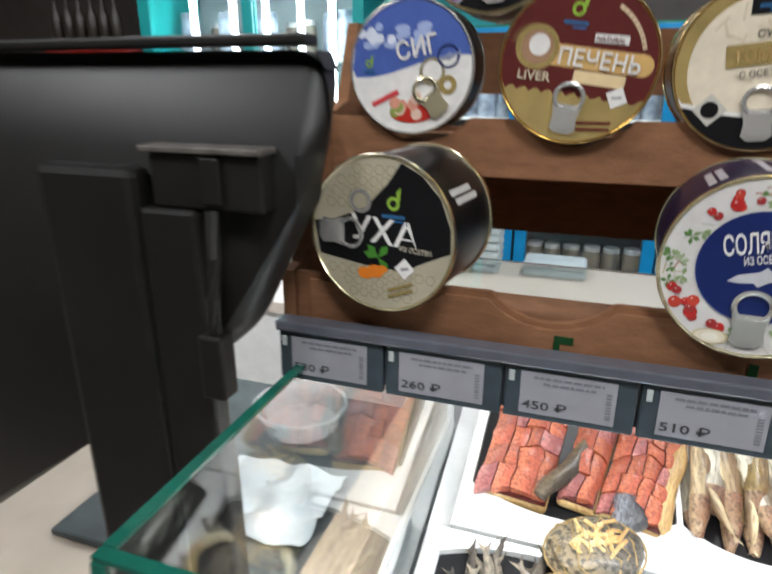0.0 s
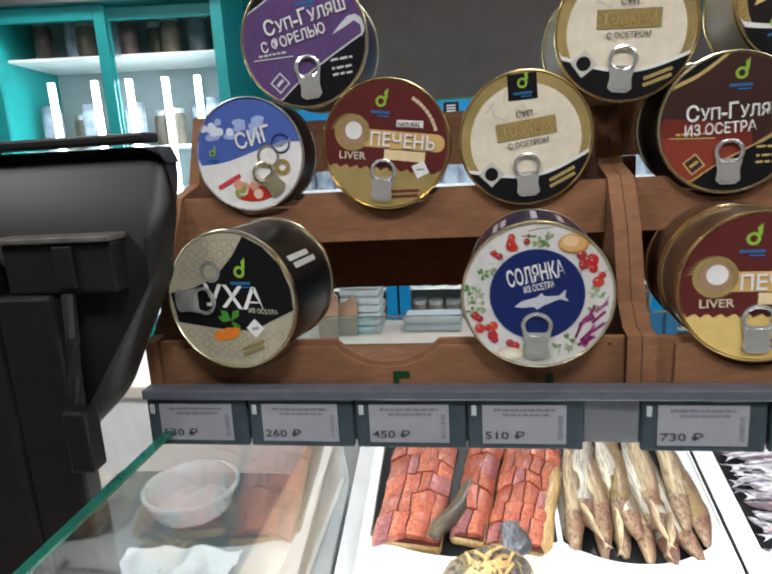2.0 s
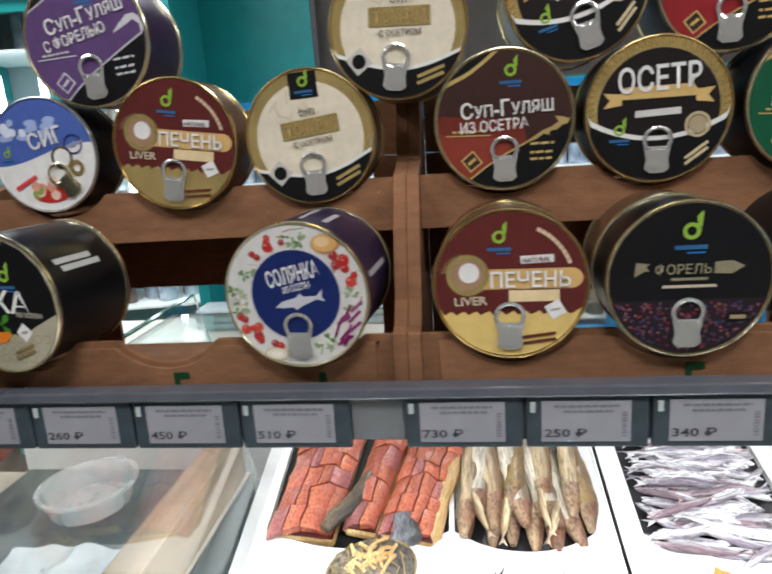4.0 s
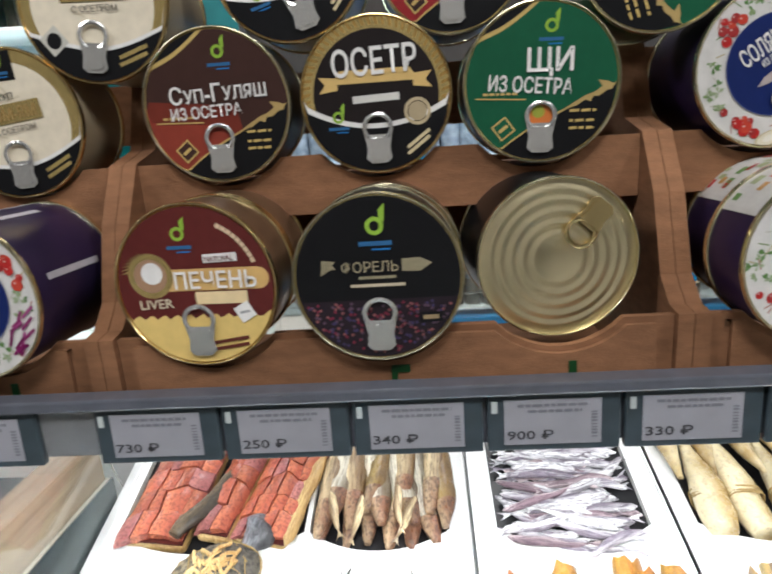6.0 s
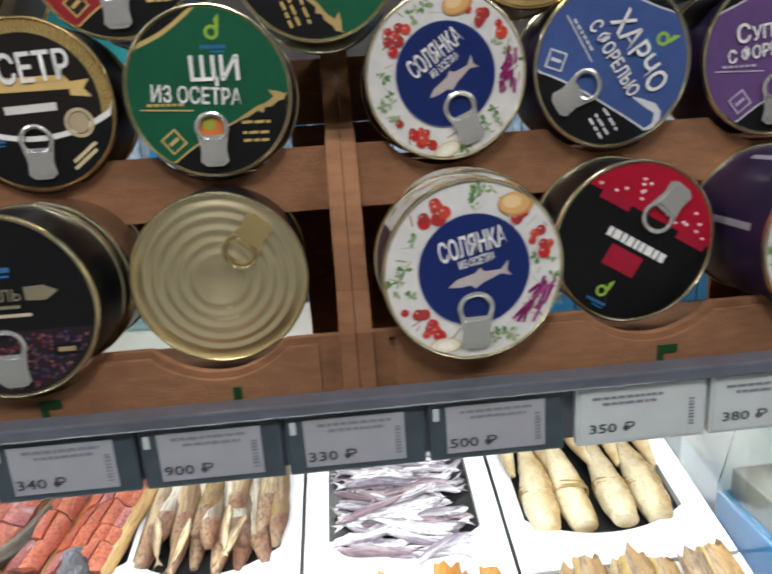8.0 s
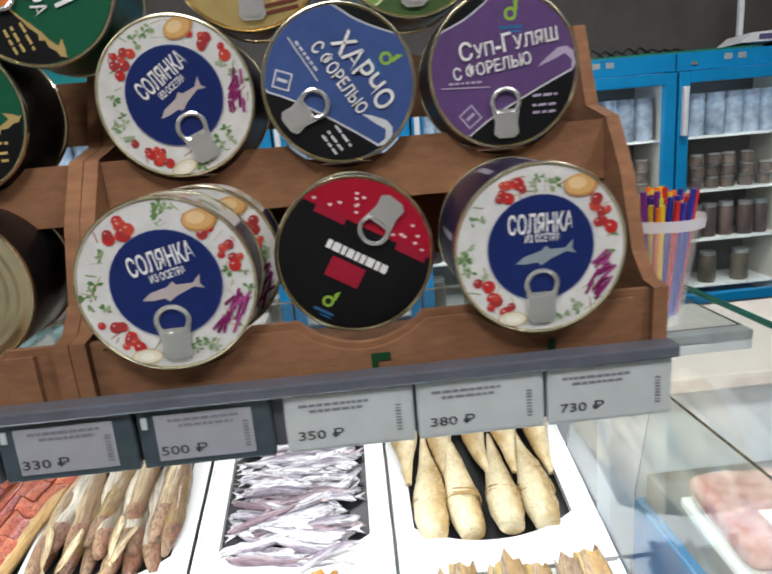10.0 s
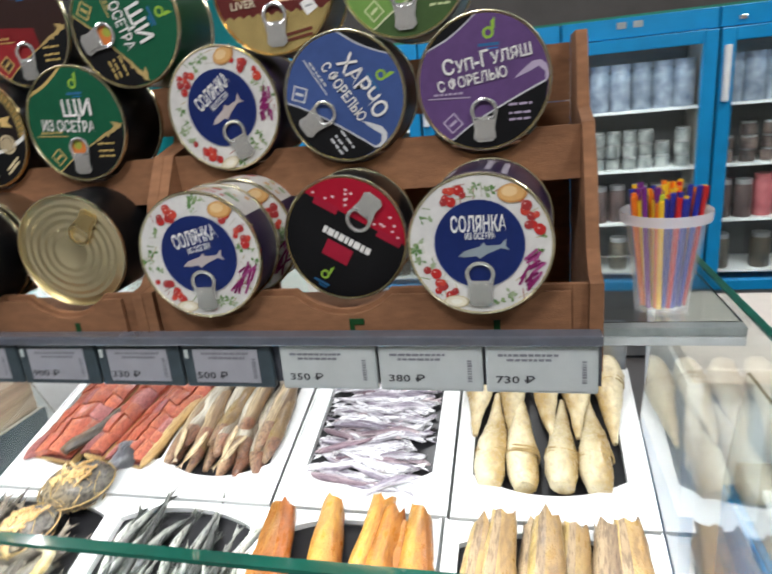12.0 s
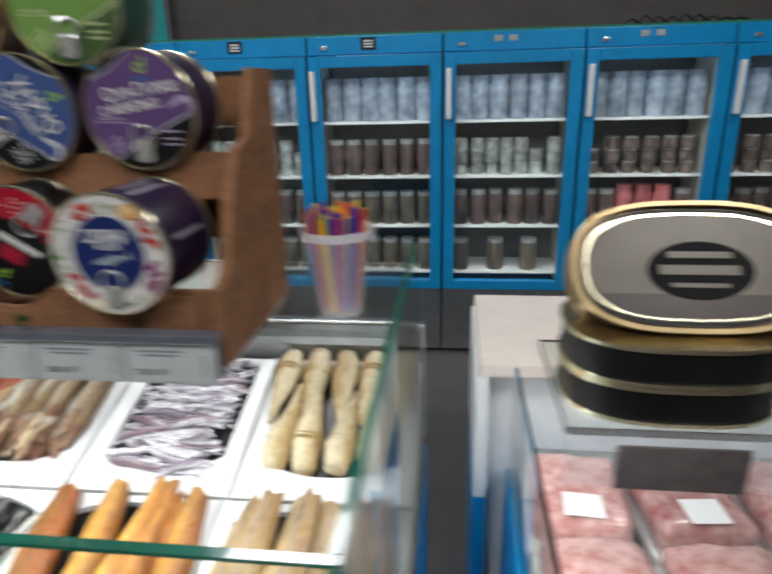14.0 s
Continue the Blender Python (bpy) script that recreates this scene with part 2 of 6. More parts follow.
part("shelf_edge", newbox(SX0 + 0.003, SX1 - 0.003, 0.112, 0.126, 1.2362, 1.2445, 0.001), mat("grey_shelf_profile", (0.26, 0.29, 0.28), 0.3, vary=0.2, scale=50), case, "grey profile over the led strip")
part("shelf_skirt", newbox(SX0 + 0.003, SX1 - 0.003, 0.112, 0.1150, 1.2275, 1.236, 0.001), mat("pale_shelf_skirt", (0.50, 0.53, 0.52), 0.35, vary=0.15, scale=50), case, "grey skirt in front of the led strip")
part("led_strip", newbox(SX0 + 0.02, SX1 - 0.02, 0.1155, 0.1255, 1.2285, 1.2355, 0.001), LEDC, case, "white led strip under the shelf")
part("plinth", newbox(SX0 - 0.006, SX1 + 0.006, FY - 0.07, 0.70, 0.0, 0.718, 0.006), BLUE, case, "blue enamelled lower body")
part("tray_bed", prism(bmesh.new(), [(FY - 0.03, 0.722), (0.70, 0.722), (0.70, tray_z(0.70) - 0.036), (0.14, tray_z(0.14) - 0.036), (0.10, 0.7225), (FY - 0.03, 0.7222)], "x", SX0 + 0.003, SX1 - 0.003), WHITE, case, "white liner under the trays")
# added sheet that darkens the cream counter side behind the end glass
part("end_panel", newbox(0.0045, 0.0075, -0.16, 0.55, 0.722, 0.884), mat("slate_end_panel", (0.055, 0.072, 0.082), 0.35, vary=0.3, scale=14), case, "slate grey inner end panel")
part("back_frame", newbox(SX0, SX1, 0.703, 0.73, 0.72, 1.0, 0.003), STEEL, case)


def slope(x, y, h=0.0, rz=0.0, rx=0.0, ry=0.0):
    """A pose on the sloping tray bed, h above it."""
    return pose(x, y, tray_z(y) + h, math.degrees(math.atan(0.285)), 0, 0) @ pose(0, 0, 0, rx, ry, rz)


def cover_tray(name, label, x0, x1, y0, y1, holes, front_row):
    """A white tray cover with windows whose long edge is bowed; black pans sit in the windows."""
    tray = thing(name, label, "tray", "white tray covers")
    tray.matrix_world = slope(0, (y0 + y1) / 2)
    yc = (y0 + y1) / 2
    k = math.sqrt(1 + 0.285 ** 2)
    lo, hi = (y0 - yc) * k, (y1 - yc) * k
    bm = bmesh.new()
    def bow(x, ha, hb, w0, w1):
        u = (2 * (x - w0) / (w1 - w0) - 1)
        return u * u
    xs = [x0]
    for h0, h1 in holes:
        xs += [h0 + (h1 - h0) * i / 14 for i in range(15)]
    xs.append(x1)
    for a, b in zip(xs, xs[1:]):
        hole = next(((h0, h1) for h0, h1 in holes if a >= h0 - 1e-6 and b <= h1 + 1e-6), None)
        spans = [(lo, hi, lo, hi)]
        if hole:
            f = [min(1, abs(2 * (x - hole[0]) / (hole[1] - hole[0]) - 1)) ** 2.2 for x in (a, b)]
            if front_row:
                e = [hi - 0.012 - 0.026 * q for q in f]
                spans = [(e[0], hi, e[1], hi), (lo, lo + 0.012, lo, lo + 0.012)]
            else:
                e = [lo + 0.050 + 0.034 * q for q in f]
                spans = [(lo, e[0], lo, e[1]), (hi - 0.012, hi, hi - 0.012, hi)]
        for p, q, r, s in spans:
            vs = [bm.verts.new((x, y, z)) for z in (0.0, -0.012) for x, y in ((a, p), (b, r), (b, s), (a, q))]
            for f4 in ((0, 1, 2, 3), (7, 6, 5, 4), (0, 4, 5, 1), (1, 5, 6, 2), (2, 6, 7, 3), (3, 7, 4, 0)):
                bm.faces.new([vs[i] for i in f4])
    bmesh.ops.remove_doubles(bm, verts=bm.verts, dist=1e-5)
    part("cover", bm, WHITE, tray)
    bm = bmesh.new()
    for a, b in ((x0, x0 + 0.003), (x1 - 0.003, x1)):
        box(bm, a, b, lo, hi, -0.03, 0.004)
    box(bm, x0 + 0.003, x1 - 0.003, lo, lo + 0.003, -0.03, 0.004)
    part("tray_rim", bm, WHITE, tray)
    for h0, h1 in holes:
        part("pan", newbox(h0 - 0.006, h1 + 0.006, lo + 0.016, hi - 0.012, -0.030, -0.0135, 0.003), BLACKT, tray, "black plastic pan")
    return tray


cover_tray("tray_cover", "white tray cover over red and pale smoked fish", 0.056, 0.616, 0.352, 0.68, [(0.072, 0.366), (0.374, 0.586)], False)
cover_tray("tray_cover", "white tray cover over small silver fish", 0.622, 0.912, 0.352, 0.68, [(0.656, 0.880)], False)
cover_tray("tray_cover", "white tray cover over tied golden fish", 0.918, 1.2205, 0.352, 0.68, [(0.946, 1.186)], False)
cover_tray("tray_cover", "white tray cover over tied bundles and small dark fish", 0.030, 0.628, 0.02, 0.348, [(0.05, 0.326), (0.358, 0.600)], True)
cover_tray("tray_cover", "white tray cover over orange smoked fish", 0.634, 0.905, 0.02, 0.348, [(0.656, 0.876)], True)
cover_tray("tray_cover", "white tray cover over dry golden fish", 0.911, 1.2205, 0.02, 0.348, [(0.934, 1.194)], True)

# ---- fish ----


def skin(name, belly, back, dark, rough=0.28, streak=(2.2, 0.22, 2.2), split=0.55, amount=0.7, scale=60, rnd=0.2):
    """Fish skin: a pale belly turning into a dark back across the body, streaked and speckled, with fine scales."""
    m = bpy.data.materials.new(name)
    m.use_nodes = True
    nt = m.node_tree
    p = nt.nodes["Principled BSDF"]
    p.inputs["Coat Weight"].default_value, p.inputs["Coat Roughness"].default_value = 0.35, 0.2
    tc, mp, sx = nt.nodes.new("ShaderNodeTexCoord"), nt.nodes.new("ShaderNodeMapping"), nt.nodes.new("ShaderNodeSeparateXYZ")
    oi = nt.nodes.new("ShaderNodeObjectInfo")
    off = nt.nodes.new("ShaderNodeVectorMath")
    off.operation = "MULTIPLY_ADD"
    off.inputs[1].default_value = (3, 5, 7)
    nt.links.new(oi.outputs["Random"], off.inputs[0])
    nt.links.new(tc.outputs["Object"], off.inputs[2])
    nt.links.new(off.outputs[0], mp.inputs[0])
    mp.inputs["Scale"].default_value = streak
    nt.links.new(tc.outputs["Generated"], sx.inputs[0])

    def cloud(scale, detail, vec):
        n = nt.nodes.new("ShaderNodeTexNoise")
        n.inputs["Scale"].default_value, n.inputs["Detail"].default_value = scale, detail
        nt.links.new(vec, n.inputs["Vector"])
        return n.outputs[0]

    def fit(v, a, b):
        r = nt.nodes.new("ShaderNodeMapRange")
        r.inputs[1].default_value, r.inputs[2].default_value = a, b
        nt.links.new(v, r.inputs[0])
        return r.outputs[0]

    def blend(f, a, b):
        x = nt.nodes.new("ShaderNodeMix")
        x.data_type = "RGBA"
        nt.links.new(f, x.inputs[0])
        for k, c in ((6, a), (7, b)):
            if isinstance(c, tuple):
                x.inputs[k].default_value = (*c, 1)
            else:
                nt.links.new(c, x.inputs[k])
        return x.outputs[2]

    big = cloud(scale, 4, mp.outputs[0])
    add = nt.nodes.new("ShaderNodeMath")
    add.operation = "MULTIPLY_ADD"
    add.inputs[1].default_value = 0.75
    nt.links.new(big, add.inputs[0])
    nt.links.new(sx.outputs[0], add.inputs[2])
    body = blend(fit(add.outputs[0], split + 0.14, split + 0.62), belly, back)
    fine = cloud(scale * 3.2, 6, mp.outputs[0])
    sc = nt.nodes.new("ShaderNodeMath")
    sc.operation = "MULTIPLY"
    sc.inputs[1].default_value = amount
    nt.links.new(fit(fine, 0.47, 0.62), sc.inputs[0])
    body = blend(sc.outputs[0], body, dark)
    hs, mr = nt.nodes.new("ShaderNodeHueSaturation"), nt.nodes.new("ShaderNodeMapRange")
    mr.inputs[3].default_value, mr.inputs[4].default_value = 1 - rnd, 1 + rnd
    nt.links.new(oi.outputs["Random"], mr.inputs[0])
    nt.links.new(mr.outputs[0], hs.inputs["Value"])
    nt.links.new(body, hs.inputs["Color"])
    nt.links.new(hs.outputs[0], p.inputs["Base Color"])
    rg = nt.nodes.new("ShaderNodeMapRange")
    rg.inputs[3].default_value, rg.inputs[4].default_value = rough, rough + 0.3
    nt.links.new(fine, rg.inputs[0])
    nt.links.new(rg.outputs[0], p.inputs["Roughness"])
    bp = nt.nodes.new("ShaderNodeBump")
    bp.inputs["Strength"].default_value, bp.inputs["Distance"].default_value = 0.8, 0.0025
    nt.links.new(cloud(240, 4, tc.outputs["Object"]), bp.inputs["Height"])
    nt.links.new(bp.outputs[0], p.inputs["Normal"])
    return m


SK_SILVER = skin("silver_skin", (0.90, 0.89, 0.91), (0.26, 0.22, 0.27), (0.10, 0.08, 0.12), split=0.54, amount=0.75, scale=62, rnd=0.15)
SK_MAUVE = skin("mauve_skin", (0.72, 0.60, 0.62), (0.24, 0.16, 0.19), (0.07, 0.04, 0.06), split=0.46, amount=0.75, scale=62)
SK_PALE = skin("pale_gold_skin", (0.76, 0.60, 0.36), (0.22, 0.135, 0.065), (0.11, 0.065, 0.04), split=0.50, amount=0.6, scale=42)
SK_WHITE = skin("white_belly_skin", (0.80, 0.74, 0.60), (0.18, 0.14, 0.095), (0.12, 0.08, 0.045), split=0.52, amount=0.55, scale=42)
SK_GOLD = skin("golden_skin", (0.50, 0.36, 0.13), (0.25, 0.15, 0.055), (0.12, 0.07, 0.035), 0.16, (1.6, 0.5, 1.6), split=0.46, amount=0.5, scale=26)
SK_CREAM = skin("cream_belly", (0.76, 0.68, 0.46), (0.46, 0.33, 0.14), (0.28, 0.19, 0.09), 0.16, (1.6, 0.5, 1.6), split=0.52, amount=0.3, scale=22)
SK_BROWNG = skin("brown_golden_skin", (0.40, 0.29, 0.17), (0.18, 0.115, 0.065), (0.08, 0.05, 0.03), 0.22, (2.0, 0.35, 2.0), split=0.46, amount=0.65, scale=44)
SK_ORANGE = skin("orange_smoked_skin", (0.52, 0.22, 0.034), (0.24, 0.070, 0.012), (0.08, 0.025, 0.008), 0.16, (1.4, 0.6, 1.4), split=0.48, amount=0.4, scale=20)
SK_AMBER = skin("amber_smoked_skin", (0.56, 0.29, 0.050), (0.30, 0.105, 0.017), (0.11, 0.036, 0.010), 0.16, (1.4, 0.6, 1.4), split=0.50, amount=0.35, scale=20)
SK_TIED = skin("tied_gold_skin", (0.72, 0.63, 0.41), (0.42, 0.29, 0.12), (0.20, 0.13, 0.06), 0.12, (1.2, 0.9, 1.2), split=0.54, amount=0.35, scale=40, rnd=0.12)
SK_OLIVE = skin("olive_dried_skin", (0.24, 0.20, 0.145), (0.09, 0.075, 0.06), (0.03, 0.026, 0.022), 0.25, (1.5, 0.6, 1.5), split=0.48, amount=0.6, scale=45, rnd=0.25)
SK_BROWND = skin("dark_brown_skin", (0.20, 0.145, 0.08), (0.05, 0.036, 0.022), (0.02, 0.015, 0.01), 0.2, (1.5, 0.6, 1.5), split=0.42, amount=0.6, scale=60)
SK_DARK = skin("dark_smoked_skin", (0.52, 0.53, 0.47), (0.030, 0.034, 0.030), (0.016, 0.018, 0.014), 0.14, (1.8, 0.5, 1.8), split=0.34, amount=0.7, scale=50, rnd=0.35)
SK_GREY = skin("grey_skin", (0.26, 0.27, 0.30), (0.05, 0.05, 0.055), (0.02, 0.02, 0.025), split=0.45)
RED = skin("red_smoked_flesh", (0.56, 0.165, 0.080), (0.42, 0.095, 0.052), (0.20, 0.040, 0.025), 0.22, (1, 1, 1), 0.5, 0.75, 70, 0.2)
REDP = skin("mauve_red_flesh", (0.46, 0.17, 0.15), (0.30, 0.09, 0.085), (0.14, 0.04, 0.04), 0.28, (1, 1, 1), 0.5, 0.75, 70, 0.2)
FLESH = skin("brown_red_head", (0.52, 0.36, 0.22), (0.24, 0.11, 0.065), (0.05, 0.028, 0.02), 0.16, (1.2, 0.8, 1.2), 0.46, 0.6, 55)
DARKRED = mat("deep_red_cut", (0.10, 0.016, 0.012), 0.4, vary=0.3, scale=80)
STRAW = mat("straw_string", (0.42, 0.29, 0.12), 0.7, vary=0.2, scale=90)
YELLOWFAT = skin("yellow_fat", (0.68, 0.50, 0.22), (0.48, 0.30, 0.11), (0.30, 0.16, 0.06), split=0.5)


def fish_mesh(name, L, w, h, mats, bend=0.0, tail=True, seed=0, head=0.22, point=0.10, cut=False, end=0.17, taper=0.35, torn=False, full=0.62, girth=None):
    """A fish lying along +y, head at 0, tail at L; mats: body, head. cut: an open belly slit along the top; girth: widths along the body."""
    rng = random.Random(seed)
    bm = bmesh.new()
    n, seg = 17, 12
    rings = []
    ph, wob = rng.uniform(0, 6), rng.uniform(0.6, 1.4)
    for i in range(n):
        t = i / (n - 1)
        s = (math.sin(math.pi * min(1, (t + 0.03) * 0.92 + 0.04)) ** full) * (1 - taper * t)
        if i == 0:
            s = point
        if t > 0.93:
            s = end
        if girth:
            g = t * (len(girth) - 1)
            k0 = min(int(g), len(girth) - 2)
            s = girth[k0] + (girth[k0 + 1] - girth[k0]) * (g - k0)
        s *= 1 + rng.uniform(-0.05, 0.05)
        cx = bend * math.sin(t * math.pi) + (0.10 if not girth else 0.03) * w * math.sin(t * 7 * wob + ph)
        cz = 0.10 * h * math.sin(t * 6 * wob + ph * 2)
        ring = []
        for k in range(seg):
            a = 2 * math.pi * k / seg
            q = 1 + 0.16 * noise.noise(Vector((math.cos(a) * 1.3 + seed * 3.1, t * 6, math.sin(a) * 1.3)))
            if cut and 0.2 < t < 0.97 and k in (2, 3):
                q *= 0.62 if k == 3 else 0.86
            tear = rng.uniform(-0.04, 0.03) * L if torn and i == n - 1 else 0.0
            ring.append(bm.verts.new((cx + 0.5 * w * s * q * math.cos(a), L * t + tear, cz + 0.5 * h * s * q * math.sin(a))))
        rings.append(ring)
    for i, (a, b) in enumerate(zip(rings, rings[1:])):
        for k in range(seg):
            f = bm.faces.new((a[k], a[(k + 1) % seg], b[(k + 1) % seg], b[k]))
            f.material_index = 1 if i / (n - 1) < head else 2 if cut and k == 3 and i / (n - 1) > 0.3 and len(mats) > 2 else 0
            f.smooth = True
    bm.faces.new(rings[0]).material_index = 1
    if tail:
        e = rings[-1]
        cx = sum(v.co.x for v in e) / seg
        z = h * 0.06
        pts = [(cx - w * 0.08, L * 0.98), (cx - w * 0.42, L * 1.14), (cx - w * 0.1, L * 1.08), (cx + w * 0.1, L * 1.09), (cx + w * 0.40, L * 1.16), (cx + w * 0.08, L * 0.98)]
        prism(bm, pts, "z", -z * 0.4, z * 0.4)
    bmesh.ops.recalc_face_normals(bm, faces=bm.faces)
    me = bpy.data.meshes.new(name)
    bm.to_mesh(me)
    bm.free()
    for m in mats:
        me.materials.append(m)
    return me


def lay(me, m, label, group, name="fish"):
    ob = tagged(new(name, me), label, "fish", group)
    ob.matrix_world = m
    return ob


R = random.Random(7)
# small silver fish lying across, in overlapping layers
SMALL = [fish_mesh("small_silver_fish", 0.118, 0.0175, 0.0135, (a, a), bend=b, seed=i) for i, (a, b) in enumerate(((SK_SILVER, 0.010), (SK_SILVER, -0.012), (SK_MAUVE, 0.006), (SK_SILVER, -0.005), (SK_SILVER, 0.014), (SK_SILVER, 0.003)))]
for i in range(126):
    y = 0.408 + 0.262 * ((i * 0.6180339) % 1.0)
    left = i % 2 == 0
    x = R.uniform(0.660, 0.748) if left else R.uniform(0.790, 0.876)
    a = -90 + R.uniform(-24, 22) if left else 90 + R.uniform(-22, 24)
    lay(R.choice(SMALL), slope(x, y, -0.006 + 0.018 * i / 126, a, R.uniform(-3, 3), R.uniform(-50, 50)), "small silver smoked fish in the tray", "small silver fish")
# pale smoked fish, heads towards the front
PALE = [fish_mesh("pale_smoked_fish", L, w, w * 0.8, (a, FLESH), bend=b, seed=20 + i, head=hd + 0.06, girth=(0.30, 0.62, 0.86, 0.92, 0.86, 1.0, 1.0, 0.96, 0.86, 0.72, 0.54, 0.34, 0.24)) for i, (a, b, w, hd, L) in enumerate(((SK_PALE, 0.006, 0.034, 0.14, 0.235), (SK_WHITE, -0.010, 0.041, 0.12, 0.225), (SK_PALE, 0.004, 0.037, 0.15, 0.24), (SK_GOLD, 0.010, 0.035, 0.12, 0.23), (SK_WHITE, -0.004, 0.042, 0.11, 0.235)))]
for i in range(6):
    lay(PALE[(i * 2 + 1) % 5], slope(0.395 + 0.034 * i, 0.404 + R.uniform(-0.004, 0.018), -0.004, R.uniform(-10, 10), 0, R.uniform(-90, 90)), "brown smoked fish lying under paler ones", "pale smoked fish")
for i, (x, y, a, h) in enumerate(((0.388, 0.414, -5, 0.012), (0.412, 0.446, -10, 0.015), (0.436, 0.428, 3, 0.010), (0.460, 0.452, -6, 0.016), (0.486, 0.430, 5, 0.012), (0.510, 0.448, -4, 0.017), (0.534, 0.426, 6, 0.012), (0.558, 0.444, -3, 0.016), (0.580, 0.426, 5, 0.012))):
    lay(PALE[i % 5], slope(x, y, h, a, R.uniform(-2, 2), R.uniform(-25, 25)), "pale golden smoked fish with a reddish head", "pale smoked fish")
for i, (x, y, a) in enumerate(((0.404, 0.470, 196), (0.455, 0.462, 174), (0.508, 0.478, 184), (0.536, 0.458, 162))):
    lay(fish_mesh("fish_tail_end", 0.082, 0.016, 0.011, (SK_PALE, SK_PALE), seed=140 + i), slope(x, y, 0.034, a, 4), "thin tail end of a pale smoked fish", "pale smoked fish")
# tied golden fish in two rows, thin ends between one another
TIED = [fish_mesh("tied_fish", 0.196, 0.054, 0.044, (SK_TIED, SK_TIED), seed=40 + i, head=0.30, tail=False, girth=(0.72, 0.94, 1.0, 0.98, 0.88, 0.74, 0.58, 0.43, 0.29, 0.16)) for i, (a, b) in enumerate(((SK_CREAM, SK_GOLD), (SK_GOLD, SK_CREAM), (SK_CREAM, SK_CREAM)))]


def tied(x, y, a, i, h=0.01):
    ob = lay(TIED[i % 3], slope(x, y, h, a, 0, R.uniform(-25, 25)), "golden smoked fish tied with straw string", "tied golden fish")
    for yy, rr in ((0.054, 0.0278), (0.058, 0.0276), (0.066, 0.0268)):
        pts = [(rr * math.cos(2 * math.pi * k / 16), yy + 0.003 * math.sin(k), rr * 0.83 * math.sin(2 * math.pi * k / 16)) for k in range(17)]
        part("string", tube(bmesh.new(), pts, 0.0015, 5), STRAW, ob, "straw-coloured string")


for i in range(5):
    tied(0.949 + 0.058 * i, 0.684 + R.uniform(-0.006, 0.006), 180 + R.uniform(-4, 4), i + 1, 0.012)
for i in range(4):
    tied(0.974 + 0.056 * i, 0.404 + R.uniform(-0.005, 0.006), R.uniform(-4, 4), i, 0.008)
# front row: orange fish, tails up the slope over the cover's edge
ORA = [fish_mesh("orange_smoked_fish", 0.325, 0.056, 0.046, (a, a, SK_ORANGE), bend=b, seed=60 + i, tail=False, cut=c, torn=True, head=0.05, girth=(0.60, 0.88, 0.98, 1.0, 1.0, 1.0, 0.97, 0.92, 0.84, 0.74, 0.62)) for i, (a, b, c) in enumerate(((SK_AMBER, 0.006, True), (SK_ORANGE, -0.010, True), (SK_AMBER, 0.004, False), (SK_AMBER, 0.008, True)))]
for i in range(7):
    x = 0.672 + 0.0345 * i
    lay(ORA[i % 4], slope(x, 0.018 + R.uniform(0, 0.03), 0.002 + 0.013 * (i % 2), R.uniform(-7, 7), 3, R.uniform(-45, 45)), "bright orange smoked fish in the tray", "orange smoked fish")
lay(fish_mesh("blue_grey_fish", 0.17, 0.030, 0.026, (SK_GREY, SK_GREY), seed=70, tail=False), slope(0.765, 0.03, 0.034, 12), "slate grey smoked fish between orange ones", "orange smoked fish")
DRY = [fish_mesh("dry_golden_fish", 0.310, 0.060, 0.046, (a, b, SK_BROWNG), seed=80 + i, head=0.3, tail=False, cut=True, torn=True, girth=(0.60, 0.90, 1.0, 1.0, 1.0, 0.98, 0.95, 0.90, 0.82, 0.72, 0.60)) for i, (a, b) in enumerate(((SK_GOLD, SK_GOLD), (SK_BROWNG, SK_GOLD), (SK_GOLD, SK_BROWNG)))]
for i in range(8):
    ob = lay(DRY[(i * 2) % 3], slope(0.948 + 0.0335 * i, 0.030 + R.uniform(0, 0.02), 0.002 + 0.013 * (i % 2), R.uniform(-6, 6), 2, R.uniform(-25, 25)), "dry golden smoked fish in the tray", "dry golden fish")
    for yy in (0.07, 0.20):
        rr = 0.0302 if yy < 0.1 else 0.0258
        part("string", tube(bmesh.new(), [(rr * math.cos(2 * math.pi * k / 12), yy, rr * 0.70 * math.sin(2 * math.pi * k / 12)) for k in range(13)], 0.0012, 5), STRAW, ob, "straw-coloured string")
# small dark fish heaped in the black pan
THIN = [fish_mesh("small_dark_fish", 0.140, 0.0235, 0.015, (SK_DARK, SK_DARK), bend=b, seed=90 + i) for i, b in enumerate((0.008, -0.010, 0.0, 0.014))]
for i in range(58):
    x, y = R.uniform(0.384, 0.578), R.uniform(0.03, 0.235)
    lay(THIN[i % 4], slope(x, y, -0.010 + 0.020 * R.random(), R.uniform(-38, 8), R.uniform(-6, 6), R.uniform(-80, 80)), "small dark smoked fish heaped in a black pan", "small dark fish")


